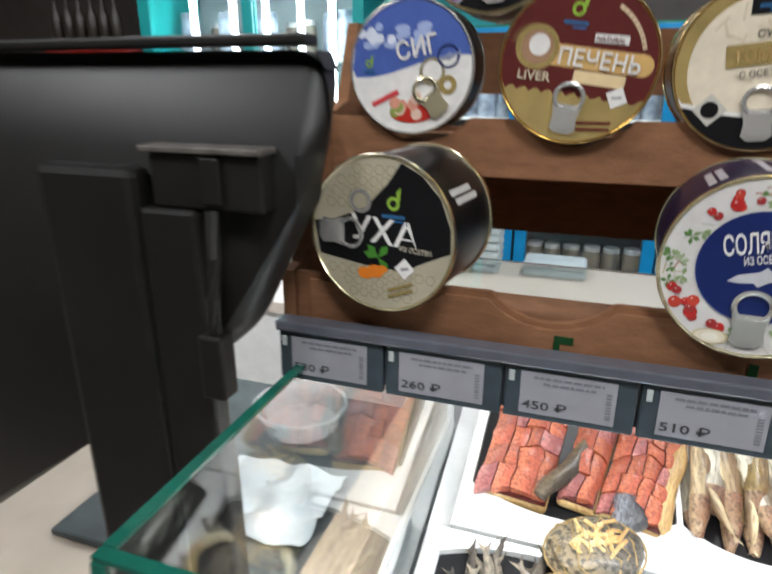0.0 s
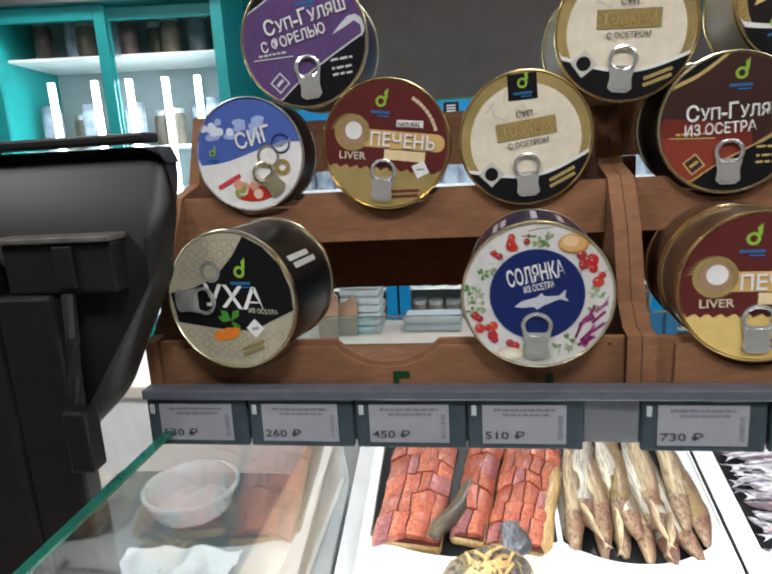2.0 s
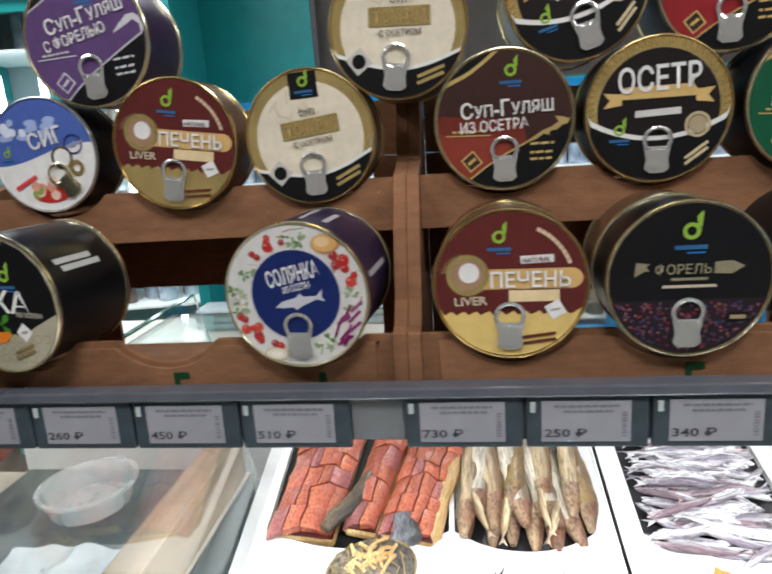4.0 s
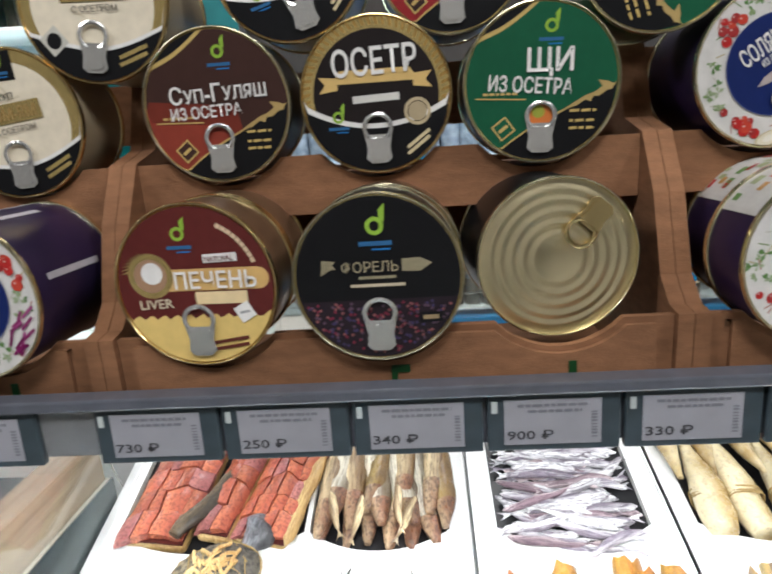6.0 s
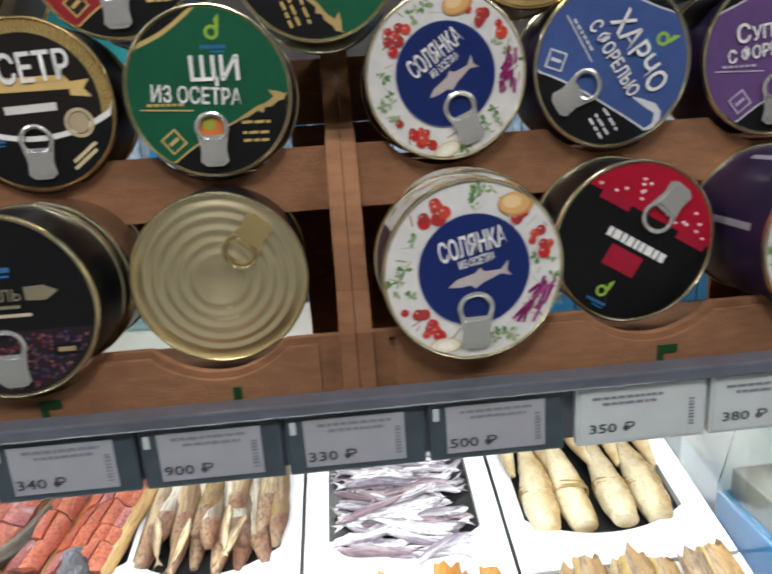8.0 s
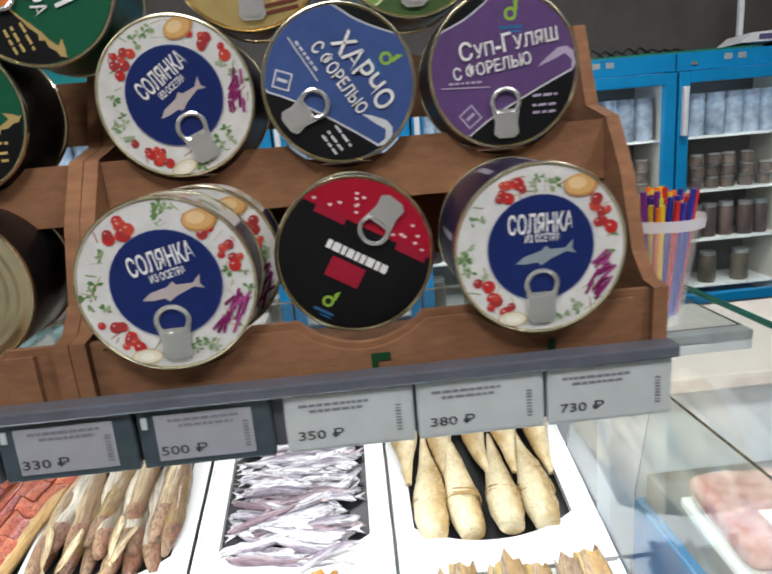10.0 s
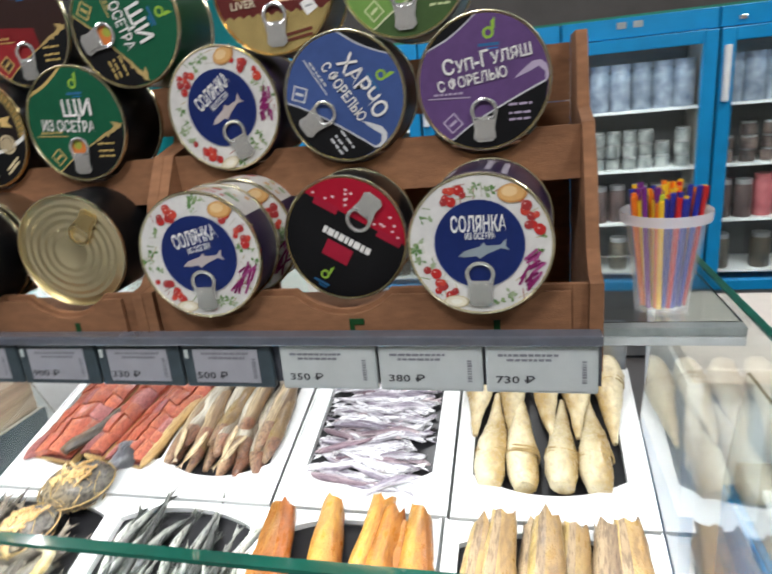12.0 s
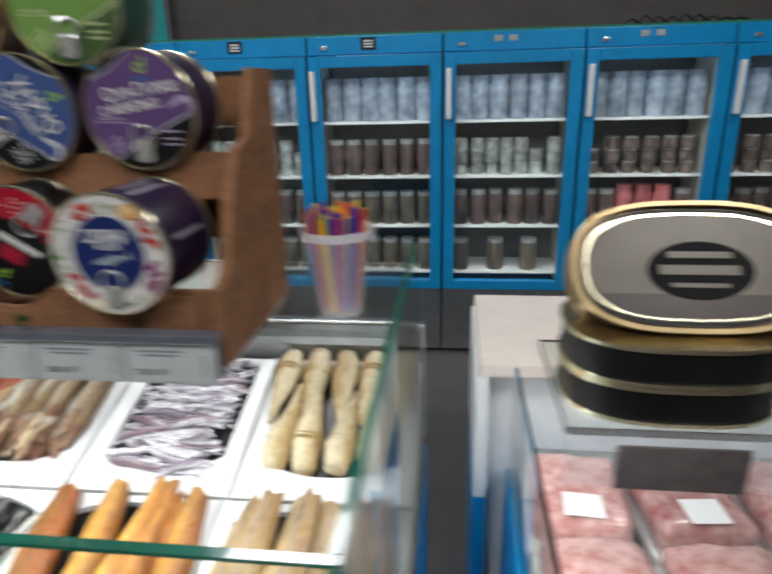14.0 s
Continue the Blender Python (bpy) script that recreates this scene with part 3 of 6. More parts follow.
def red_fillet(x, y, L, W, rz, label, h=0.0, nx=4, ny=6):
    """A scored slab of smoked fish, its flesh cut into blocks."""
    ob = thing("smoked_fillet", label, "fish", "red smoked fillets")
    ob.matrix_world = slope(x, y, h, rz)
    bm = newbox(-W / 2 + 0.001, W / 2 - 0.001, 0.0, L - 0.002, -0.016, 0.004, 0.0085, 3)
    part("skin_side", bm, YELLOWFAT, ob, "yellow skin under the flesh")
    # dark sheet between the blocks paints the shade deep in the cuts
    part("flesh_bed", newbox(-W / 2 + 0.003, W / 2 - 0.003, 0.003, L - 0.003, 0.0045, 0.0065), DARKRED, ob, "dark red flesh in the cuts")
    rng = random.Random(int(x * 1000))
    us = [[min(1, max(0, (i + (rng.uniform(-0.24, 0.24) if 0 < i < nx else 0)) / nx)) for i in range(nx + 1)] for j in range(ny)]
    vs = [[min(1, max(0, (j + (rng.uniform(-0.22, 0.22) if 0 < j < ny else 0)) / ny)) for i in range(nx + 1)] for j in range(ny + 1)]

    def ht(u, v):
        return 0.006 + 0.022 * math.sin(math.pi * (0.10 + 0.80 * u)) * (0.72 + 0.28 * math.sin(math.pi * v)) + 0.003 * noise.noise(Vector((u * 4 + x * 50, v * 5, 0)))
    for j in range(ny):
        for i in range(nx):
            u0, u1 = us[j][i], us[j][i + 1]
            g = 0.0009
            lift = rng.uniform(-0.003, 0.003)
            bm = bmesh.new()
            rows = []
            for a in range(4):
                for b in range(4):
                    u = u0 + (u1 - u0) * a / 3
                    q = min(nx - 1e-6, u * nx)
                    v0, v1 = (r[int(q)] * (1 - q % 1) + r[int(q) + 1] * (q % 1) for r in (vs[j], vs[j + 1]))
                    v = v0 + (v1 - v0) * b / 3
                    edge = 0.0030 if a in (0, 3) or b in (0, 3) else 0.0
                    px = -W / 2 + W * u + (g if a == 0 else -g if a == 3 else 0) + 0.010 * (v - 0.5) * (u - 0.5)
                    py = L * v + (g if b == 0 else -g if b == 3 else 0) + 0.007 * math.sin(u * 3.1)
                    py += 0.30 * W * (u - 0.5) * (0.5 + 0.5 * math.cos(v * 3)) * 0.6
                    wq = Vector((px * 38 + x * 90, py * 30, 2))
                    px += 0.0055 * noise.noise(wq)
                    py += 0.0065 * noise.noise(wq + Vector((9, 4, 7)))
                    rows.append(bm.verts.new((px, py, ht(u, v) + lift - edge + 0.0014 * noise.noise(Vector((u * 19 + x * 50, v * 23, 1))))))
            low = []
            for a in range(4):
                for b in range(4):
                    if a < 3 and b < 3:
                        bm.faces.new((rows[a * 4 + b], rows[a * 4 + 4 + b], rows[a * 4 + 5 + b], rows[a * 4 + 1 + b]))
            rim = [0, 1, 2, 3, 7, 11, 15, 14, 13, 12, 8, 4]
            low = [bm.verts.new((rows[k].co.x, rows[k].co.y, 0.003)) for k in rim]
            for k in range(12):
                bm.faces.new((rows[rim[k]], rows[rim[(k + 1) % 12]], low[(k + 1) % 12], low[k]))
            part("flesh_block", bm, RED if (i * 5 + j * 3) % 7 else REDP, ob, smooth=True)
    return ob


red_fillet(0.132, 0.412, 0.25, 0.112, -6, "scored red smoked fish fillet with a silvery edge", 0.002, 4, 6)
red_fillet(0.226, 0.418, 0.25, 0.058, -11, "narrow scored red smoked fish fillet", 0.008, 2, 6)
red_fillet(0.298, 0.412, 0.25, 0.092, -13, "wide scored red smoked fish fillet", 0.002, 4, 7)
lay(fish_mesh("dark_fish_head", 0.15, 0.040, 0.026, (SK_BROWND, SK_BROWND), seed=5, tail=False, point=0.5), slope(0.178, 0.405, 0.026, -28), "dark skinned fish piece on the red fillets", "red smoked fillets", "fish_piece")
lay(fish_mesh("grey_fish_head", 0.07, 0.055, 0.036, (SK_GREY, SK_GREY), seed=6, tail=False, point=0.6), slope(0.292, 0.392, 0.014, -12), "grey speckled fish head beside the red fillet", "red smoked fillets", "fish_piece")
lay(fish_mesh("yellow_fish_belly", 0.22, 0.034, 0.020, (YELLOWFAT, YELLOWFAT), seed=8, tail=False), slope(0.340, 0.402, 0.010, -12), "yellow fat belly strip of a smoked fish", "red smoked fillets", "fish_piece")


ROLL = skin("dried_roll_skin", (0.36, 0.28, 0.17), (0.13, 0.115, 0.095), (0.03, 0.028, 0.025), 0.35, (1, 1, 1), 0.45, 0.8, 45)


def bundle(x, y, r, seed, label):
    """A round of fish tied crosswise with straw string."""
    rng = random.Random(seed)
    ob = thing("tied_bundle", label, "fish", "tied bundles")
    ob.matrix_world = slope(x, y, 0.012, rng.uniform(0, 90))
    bm = bmesh.new()
    bmesh.ops.create_icosphere(bm, subdivisions=3, radius=1)
    for v in bm.verts:
        v.co = Vector((v.co.x * r * 1.15, v.co.y * r * 0.85, v.co.z * r * 0.5 + r * 0.2)) * (1 + 0.20 * noise.noise(v.co * 2.2 + Vector((seed, 0, 0))) + 0.09 * noise.noise(v.co * 6 + Vector((0, seed, 0))))
    part("roll", bm, ROLL, ob, smooth=True)
    bm = bmesh.new()
    for k in range(26):
        a = rng.uniform(0, 6.28)
        q = Vector((math.cos(a) * r * 0.75 * rng.random(), math.sin(a) * r * 0.5 * rng.random(), r * 0.66))
        d = Vector((rng.uniform(-1, 1), rng.uniform(-0.5, 0.5), rng.uniform(-0.1, 0.25))) * r * 0.35
        tube(bm, [q - d, q + Vector((0, 0, 0.004)), q + d], 0.0028, 5)
    part("dried_flesh", bm, YELLOWFAT, ob, "shredded yellow flesh")["kind"] = "stuff"
    for k in range(6):
        qx = -0.85 + 0.34 * k
        rr = math.sqrt(max(1 - (qx / 1.15) ** 2, 0.1))
        pts = [(r * qx, r * 0.90 * rr * math.cos(2 * math.pi * i / 16), r * 0.2 + r * 0.56 * rr * math.sin(2 * math.pi * i / 16)) for i in range(17)]
        part("string", tube(bmesh.new(), [Matrix.Rotation(radians(rng.uniform(-28, 28)), 3, "Z") @ Vector(p) for p in pts], rng.uniform(0.0008, 0.0014), 5), STRAW, ob, "straw-coloured string")
    pts = [(r * 1.20 * math.cos(2 * math.pi * i / 24), r * 0.90 * math.sin(2 * math.pi * i / 24), r * 0.25) for i in range(25)]
    part("string", tube(bmesh.new(), pts, 0.0016, 5), STRAW, ob, "straw-coloured string")


bundle(0.255, 0.345, 0.056, 3, "dried fish roll tied in straw string")
OLIVE = [fish_mesh("dried_grey_fish", 0.130, 0.026, 0.016, (SK_OLIVE, SK_OLIVE), bend=b, seed=200 + i, head=0.2, girth=(0.4, 0.8, 1.0, 1.0, 0.9, 0.75, 0.55, 0.35)) for i, b in enumerate((0.016, -0.014, 0.006))]
for i in range(40):
    lay(OLIVE[i % 3], slope(R.uniform(0.115, 0.270), R.uniform(0.055, 0.215), -0.006 + 0.0006 * i, R.uniform(-75, 40), R.uniform(-5, 5), R.uniform(-40, 40)), "grey-brown dried fish in the front pan", "dried grey fish")


def curl(x, y, rz, seed):
    """A curled strip of dried flesh, ribbed across."""
    rng = random.Random(seed)
    pts = [(0.034 * math.cos(0.35 * k), 0.034 * math.sin(0.35 * k), 0.004 * math.sin(k * 0.9)) for k in range(9)]
    ob = tagged(part("dried_curl", tube(bmesh.new(), pts, [0.004 + 0.004 * math.sin(math.pi * (k + 0.6) / 9) + 0.0022 * (k % 2) for k in range(9)], 9), SK_CREAM, smooth=True), "cream curl of dried fish flesh", "fish", "dried curls")
    ob.matrix_world = slope(x, y, 0.022 + 0.004 * rng.random(), rz, 15)


for i, (cx_, cy_, ca) in enumerate(((0.19, 0.20, 20), (0.10, 0.16, 130), (0.24, 0.12, 250), (0.15, 0.09, 60), (0.27, 0.20, 300), (0.10, 0.07, 190), (0.21, 0.055, 10))):
    curl(cx_, cy_, ca, 300 + i)
bundle(0.215, 0.258, 0.048, 9, "grey-brown dried fish roll tied in straw string")

# ---- cardboard display boxes ----
LIP, PAN_T, PAN_B, DECK = 1.3165, 1.4215, 1.3805, 1.404


def scalloped(x0, x1, z0, z1, slots, r, zc):
    """Outline in x and z of a panel whose upper edge dips under each can."""
    pts = [(x0, z0), (x1, z0), (x1, z1)]
    for s in sorted(slots, reverse=True):
        dx = math.sqrt(max(r * r - (zc - z1) ** 2, 1e-6))
        a1 = math.atan2(z1 - zc, dx)
        a0 = math.pi - a1
        pts.append((s + dx + 0.010, z1))
        for i in range(13):
            a = a1 + (-math.pi - 2 * a1) * i / 12
            pts.append((s + r * math.cos(a), zc + r * math.sin(a)))
        pts.append((s - dx - 0.010, z1))
    pts.append((x0, z1))
    return pts


def carton(x0, slots, label):
    """A two-tier shelf-ready carton."""
    ob = thing("display_carton", label, "box", "display cartons")
    w, t = 0.3670, 0.0095
    x1 = x0 + w
    z0 = 1.2500
    prof = [(0.016, z0), (0.205, z0), (0.205, 1.492), (0.150, 1.492), (0.124, 1.432), (0.089, 1.423), (0.064, 1.385), (0.046, 1.335), (0.030, 1.320), (0.016, 1.318)]
    for a in (x0, x1 - t):
        part("side_panel", prism(bmesh.new(), prof, "x", a, a + t), CARD, ob)
    xi0, xi1 = x0 + t + 0.0005, x1 - t - 0.0005
    part("front_lip", prism(bmesh.new(), scalloped(xi0, xi1, z0, LIP, slots, 0.0523, 1.352), "y", 0.0205, 0.0255), CARD, ob)
    part("front_lip_fold", prism(bmesh.new(), scalloped(xi0 + 0.012, xi1 - 0.012, z0, LIP - 0.004, slots, 0.0558, 1.352), "y", 0.0165, 0.0198), CARD, ob)
    part("upper_panel", prism(bmesh.new(), scalloped(xi0, xi1, PAN_B, PAN_T, slots, 0.0522, 1.456), "y", 0.090, 0.0955), CARD, ob)
    part("deck", newbox(xi0, xi1, 0.096, 0.1995, DECK - 0.006, DECK - 0.0005), CARD, ob)
    part("base", newbox(xi0, xi1, 0.026, 0.1995, z0, z0 + 0.004), CARD, ob)
    for a, b, c, d in ((xi0, xi1, 1.316, DECK + 0.004), (xi0, xi1, 1.436, 1.486), (xi0, xi0 + 0.03, z0 + 0.0045, 1.3155), (xi1 - 0.03, xi1, z0 + 0.0045, 1.3155), (xi0, xi0 + 0.03, DECK + 0.0045, 1.4355), (xi1 - 0.03, xi1, DECK + 0.0045, 1.4355)):
        part("back_panel", newbox(a, b, 0.200, 0.2045, c, d), CARD, ob)
    G = ink(0.01, 0.05, 0.015)
    for s, bars in ((slots[1], ((-0.004, 0.0, -0.006, 0.010), (0.0, 0.008, 0.005, 0.010))), (slots[2], ((-0.003, 0.002, -0.006, 0.008),))):
        bm = bmesh.new()
        for a, b, c, d in bars:
            box(bm, s + a + 0.008, s + b + 0.008, 0.0158, 0.0164, 1.2835 + c, 1.2835 + d)
        part("printed_mark", bm, G, ob, "dark green printed mark")
    bm = bmesh.new()
    rr = random.Random(int(x0 * 100))
    for i in range(14):
        cx = slots[0] + 0.02 + i * 0.014
        box(bm, cx, cx + rr.uniform(0.004, 0.009), 0.0158, 0.0164, 1.2745, 1.2812 + rr.uniform(0, 0.0020))
    part("printed_line", bm, BLACKP, ob, "black printed line, half hidden")["kind"] = "stuff"
    return ob


SLOTS = [(0.070, 0.180, 0.289), (0.432, 0.539, 0.647), (0.794, 0.901, 1.011)]
for k, (s, lab) in enumerate(zip(SLOTS, ("brown cardboard display carton with an empty middle slot", "brown cardboard display carton full of cans", "brown cardboard display carton at the shelf end"))):
    carton(-0.009 + 0.3675 * k, s, lab)

# ---- price rail ----
rail = thing("price_rail", "grey plastic price rail along the shelf", "price rail")
part("top_strip", newbox(-0.006, 1.091, -0.004, 0.0110, 1.2785, 1.2865, 0.0015), RAILP, rail)
part("back_strip", newbox(-0.006, 1.091, 0.006, 0.0085, 1.2435, 1.2783), RAILP, rail)
part("foot_plate", newbox(-0.006, 1.091, 0.009, 0.20, 1.2445, 1.2490), STEEL, rail)
part("clear_cover", newbox(0.318, 0.354, 0.0018, 0.0035, 1.246, 1.2775, 0.0005), CLEAR, rail)


def price_tag(x, price, light=False):
    """x is the left edge of the screen."""
    ob = thing("price_tag", ("light grey" if light else "dark grey") + " electronic price tag reading " + price + " roubles", "price tag", "price tags")
    ob.matrix_world = pose(x, 0.0025, 1.2603, -2)
    if light:
        part("tag_case", newbox(-0.001, 0.077, -0.003, 0.003, -0.0195, 0.0185, 0.0012), TAGL, ob, "light grey frame")
        part("screen", newbox(0.001, 0.075, -0.0036, -0.003, -0.0172, 0.0165), SCREENL, ob)
    else:
        part("tag_case", newbox(-0.010, 0.069, -0.003, 0.003, -0.0195, 0.0185, 0.0012), DARKP, ob, "dark grey frame")
        part("screen", newbox(0.0, 0.0575, -0.0036, -0.003, -0.0150, 0.0140), SCREEN, ob)
        part("clip", newbox(-0.0075, -0.004, -0.0040, -0.003, 0.006, 0.0135, 0.0003), TAGL, ob)
    INK = ink(0.05, 0.05, 0.055)
    INK2 = ink(0.17, 0.17, 0.19)
    lettering(price + " ₽", 0.0080, INK, ob, pose(0.0155 if not light else 0.020, -0.0040, -0.0085), 0.012, 0.0275)
    rr = random.Random(int(x * 1000))
    bm = bmesh.new()
    for z, a, b in ((0.0105, 0.008, 0.050), (0.0068, 0.014, 0.046)):
        q = a
        while q < b:
            l = rr.uniform(0.002, 0.006)
            box(bm, q, min(b, q + l), -0.0039, -0.0036, z - 0.0010, z + 0.0008)
            q += l + 0.0008
    part("small_print", bm, INK2, ob)["kind"] = "stuff"
    bm = bmesh.new()
    for i in range(9):
        e = 0.0518 if not light else 0.066
        box(bm, e, e + 0.0032, -0.0039, -0.0036, -0.011 + i * 0.0020, -0.011 + i * 0.0020 + rr.uniform(0.0006, 0.0014))
    part("bar_code", bm, INK2, ob)["kind"] = "stuff"


for k, p in enumerate(("530", "260", "450", "510")):
    price_tag(0.005 + 0.081 * k, p)
for k, p in enumerate(("730", "250", "340", "900", "330", "500")):
    price_tag(0.3655 + 0.0815 * k, p)
for k, p in enumerate(("350", "380", "730")):
    price_tag(0.8505 + 0.0803 * k, p, True)

# ---- tin cans ----
CR = 0.0510


class Art:
    """Flat printed shapes on a can's lid; units of the lid's radius, u right and v up."""

    def __init__(self):
        self.bm, self.mats, self.level = bmesh.new(), [], 0

    def face(self, pts, col):
        m = col if isinstance(col, bpy.types.Material) else ink(*col)
        if m not in self.mats:
            self.mats.append(m)
        y = -0.00012 * self.level
        f = self.bm.faces.new([self.bm.verts.new((u * CR, y, v * CR)) for u, v in pts])
        f.material_index = self.mats.index(m)

    def up(self):
        self.level += 1
        return self

    def region(self, lo, hi, col, r=0.93, n=36):
        self.up()
        prev = None
        for i in range(n + 1):
            u = -r + 2 * r * i / n
            c = math.sqrt(max(r * r - u * u, 0))
            a, b = max(-c, lo(u)), min(c, hi(u))
            cur = (u, a, b)
            if prev and (prev[2] > prev[1] or b > a):
                p = [(prev[0], prev[1]), (u, a)] + ([(u, max(a, b))] if b > a else []) + ([(prev[0], prev[2])] if prev[2] > prev[1] else [])
                if len(p) > 2:
                    self.face(p, col)
            prev = cur

    def disc(self, u, v, r, col, n=22, ry=None):
        self.up()
        ry = ry or r
        self.face([(u + r * math.cos(2 * math.pi * i / n), v + ry * math.sin(2 * math.pi * i / n)) for i in range(n)], col)

    def ring(self, u, v, r0, r1, col, n=32):
        self.up()
        for i in range(n):
            a, b = 2 * math.pi * i / n, 2 * math.pi * (i + 1) / n
            self.face([(u + r * math.cos(t), v + r * math.sin(t)) for r, t in ((r0, a), (r1, a), (r1, b), (r0, b))], col)

    def bar(self, u, v, w, h, col, ang=0.0):
        self.up()
        c, s = math.cos(radians(ang)), math.sin(radians(ang))
        self.face([(u + x * c - y * s, v + x * s + y * c) for x, y in ((-w / 2, -h / 2), (w / 2, -h / 2), (w / 2, h / 2), (-w / 2, h / 2))], col)

    def poly(self, pts, col):
        self.up()
        self.face(pts, col)

    def leaf(self, u, v, s, col, rng):
        for k in range(4):
            a = rng.uniform(0, 6.28)
            self.poly([(u, v), (u + s * math.cos(a - 0.4), v + s * math.sin(a - 0.4)), (u + 1.5 * s * math.cos(a), v + 1.5 * s * math.sin(a)), (u + s * math.cos(a + 0.4), v + s * math.sin(a + 0.4))], col)

    def logo(self, u, v, s=1.0):
        g = (0.25, 0.42, 0.05)
        s *= 0.82
        self.ring(u, v, 0.055 * s, 0.10 * s, g, 16)
        self.poly([(u + 0.06 * s, v + 0.05 * s), (u + 0.11 * s, v + 0.05 * s), (u + 0.12 * s, v + 0.24 * s), (u + 0.05 * s, v + 0.17 * s)], g)
        self.bar(u, v - 0.19 * s, 0.36 * s, 0.05 * s, (0.03, 0.12, 0.26))
        self.bar(u + 0.06 * s, v - 0.255 * s, 0.2 * s, 0.02 * s, (0.02, 0.16, 0.42))

    def fish(self, u, v, s, col, ang):
        c, q = math.cos(radians(ang)), math.sin(radians(ang))
        pts = [(-1, 0.0), (-0.7, 0.16), (-0.1, 0.2), (0.1, 0.32), (0.2, 0.17), (0.7, 0.08), (1.0, 0.28), (0.9, 0.0), (1.0, -0.2), (0.7, -0.05), (0.1, -0.16), (-0.2, -0.28), (-0.3, -0.14), (-0.7, -0.1)]
        self.poly([(u + s * (x * c - y * q), v + s * (x * q + y * c)) for x, y in pts], col)


W_, K_ = (0.72, 0.70, 0.67), (0.006, 0.006, 0.007)
GLD = GOLDF


def wave_art(main, dark, line, fishcol, low=None, spot=None, gilt=False, blush=None):
    """A coloured field between a dark upper corner and a dark lower part, parted by bright curved lines."""
    a = Art()
    a.disc(0, 0, 0.93, main, 40)

    def upper(u):
        return 0.42 + 0.42 * (u + 0.95) + 0.42 * max(0.0, u + 0.55) ** 1.6

    def lower(u):
        return -0.46 + 0.52 * u - 0.28 * min(0.0, u) ** 2 - 0.05 * max(0.0, u) ** 2
    wid = 0.055 if gilt else 0.022
    a.region(upper, lambda u: 2, line)
    a.region(lambda u: upper(u) + wid, lambda u: 2, dark)
    if blush:
        a.region(lower, lambda u: 0.02 - 0.10 * u if u < 0.30 else -2, blush)
        a.region(lower, lambda u: -0.24 - 0.10 * u if u < 0.10 else -2, tuple(c * 1.5 for c in blush))
    a.region(lambda u: -2, lower, line)
    a.region(lambda u: -2, lambda u: lower(u) - 0.024, low or dark)
    c, s_ = math.cos(radians(20)), math.sin(radians(20))
    body = [(-0.20, -0.06), (-0.06, 0.03), (0.10, 0.11), (0.22, 0.10), (0.30, 0.02), (0.31, -0.14), (0.24, -0.24), (0.26, -0.08), (0.18, 0.02), (0.04, -0.02)]
    if gilt:
        body = [(-0.42, -0.12), (-0.22, -0.04), (-0.08, 0.01), (0.04, 0.03), (0.15, 0.08), (0.10, 0.17), (0.22, 0.13), (0.30, 0.08), (0.27, 0.02), (0.20, 0.02), (0.10, -0.03), (0.02, -0.02), (-0.02, -0.08), (-0.08, -0.04), (-0.20, -0.09)]
    a.poly([(0.62 + x * c - y * s_ * 0.4, (0.10 if not gilt else -0.16) + x * s_ * 0.5 + y * c) for x, y in body], fishcol if not gilt else (0.40, 0.28, 0.11))
    a.logo(0.10, 0.66)
    rng = random.Random(2)
    for v in (-0.34, -0.46, -0.55):
        q = 0.36
        while q < 0.68:
            l = rng.uniform(0.04, 0.12)
            a.bar(q + l / 2, v, l, 0.032, fishcol, 3)
            q += l + 0.025
    a.bar(-0.50, -0.18, 0.62, 0.016, fishcol, -2)
    q = -0.72
    while q < -0.34:
        l = rng.uniform(0.03, 0.08)
        a.bar(q + l / 2, -0.12, l, 0.03, fishcol, -2)
        q += l + 0.02
    if spot:
        a.disc(0, -0.40, 0.15, spot, 16)
        a.disc(-0.03, -0.34, 0.08, (0.30, 0.32, 0.05), 12)
    a.bar(-0.46, -0.54, 0.22, 0.22, fishcol, 38)
    a.bar(-0.46, -0.54, 0.18, 0.18, main, 38)
    a.bar(-0.46, -0.54, 0.13, 0.04, fishcol, 38)
    return a


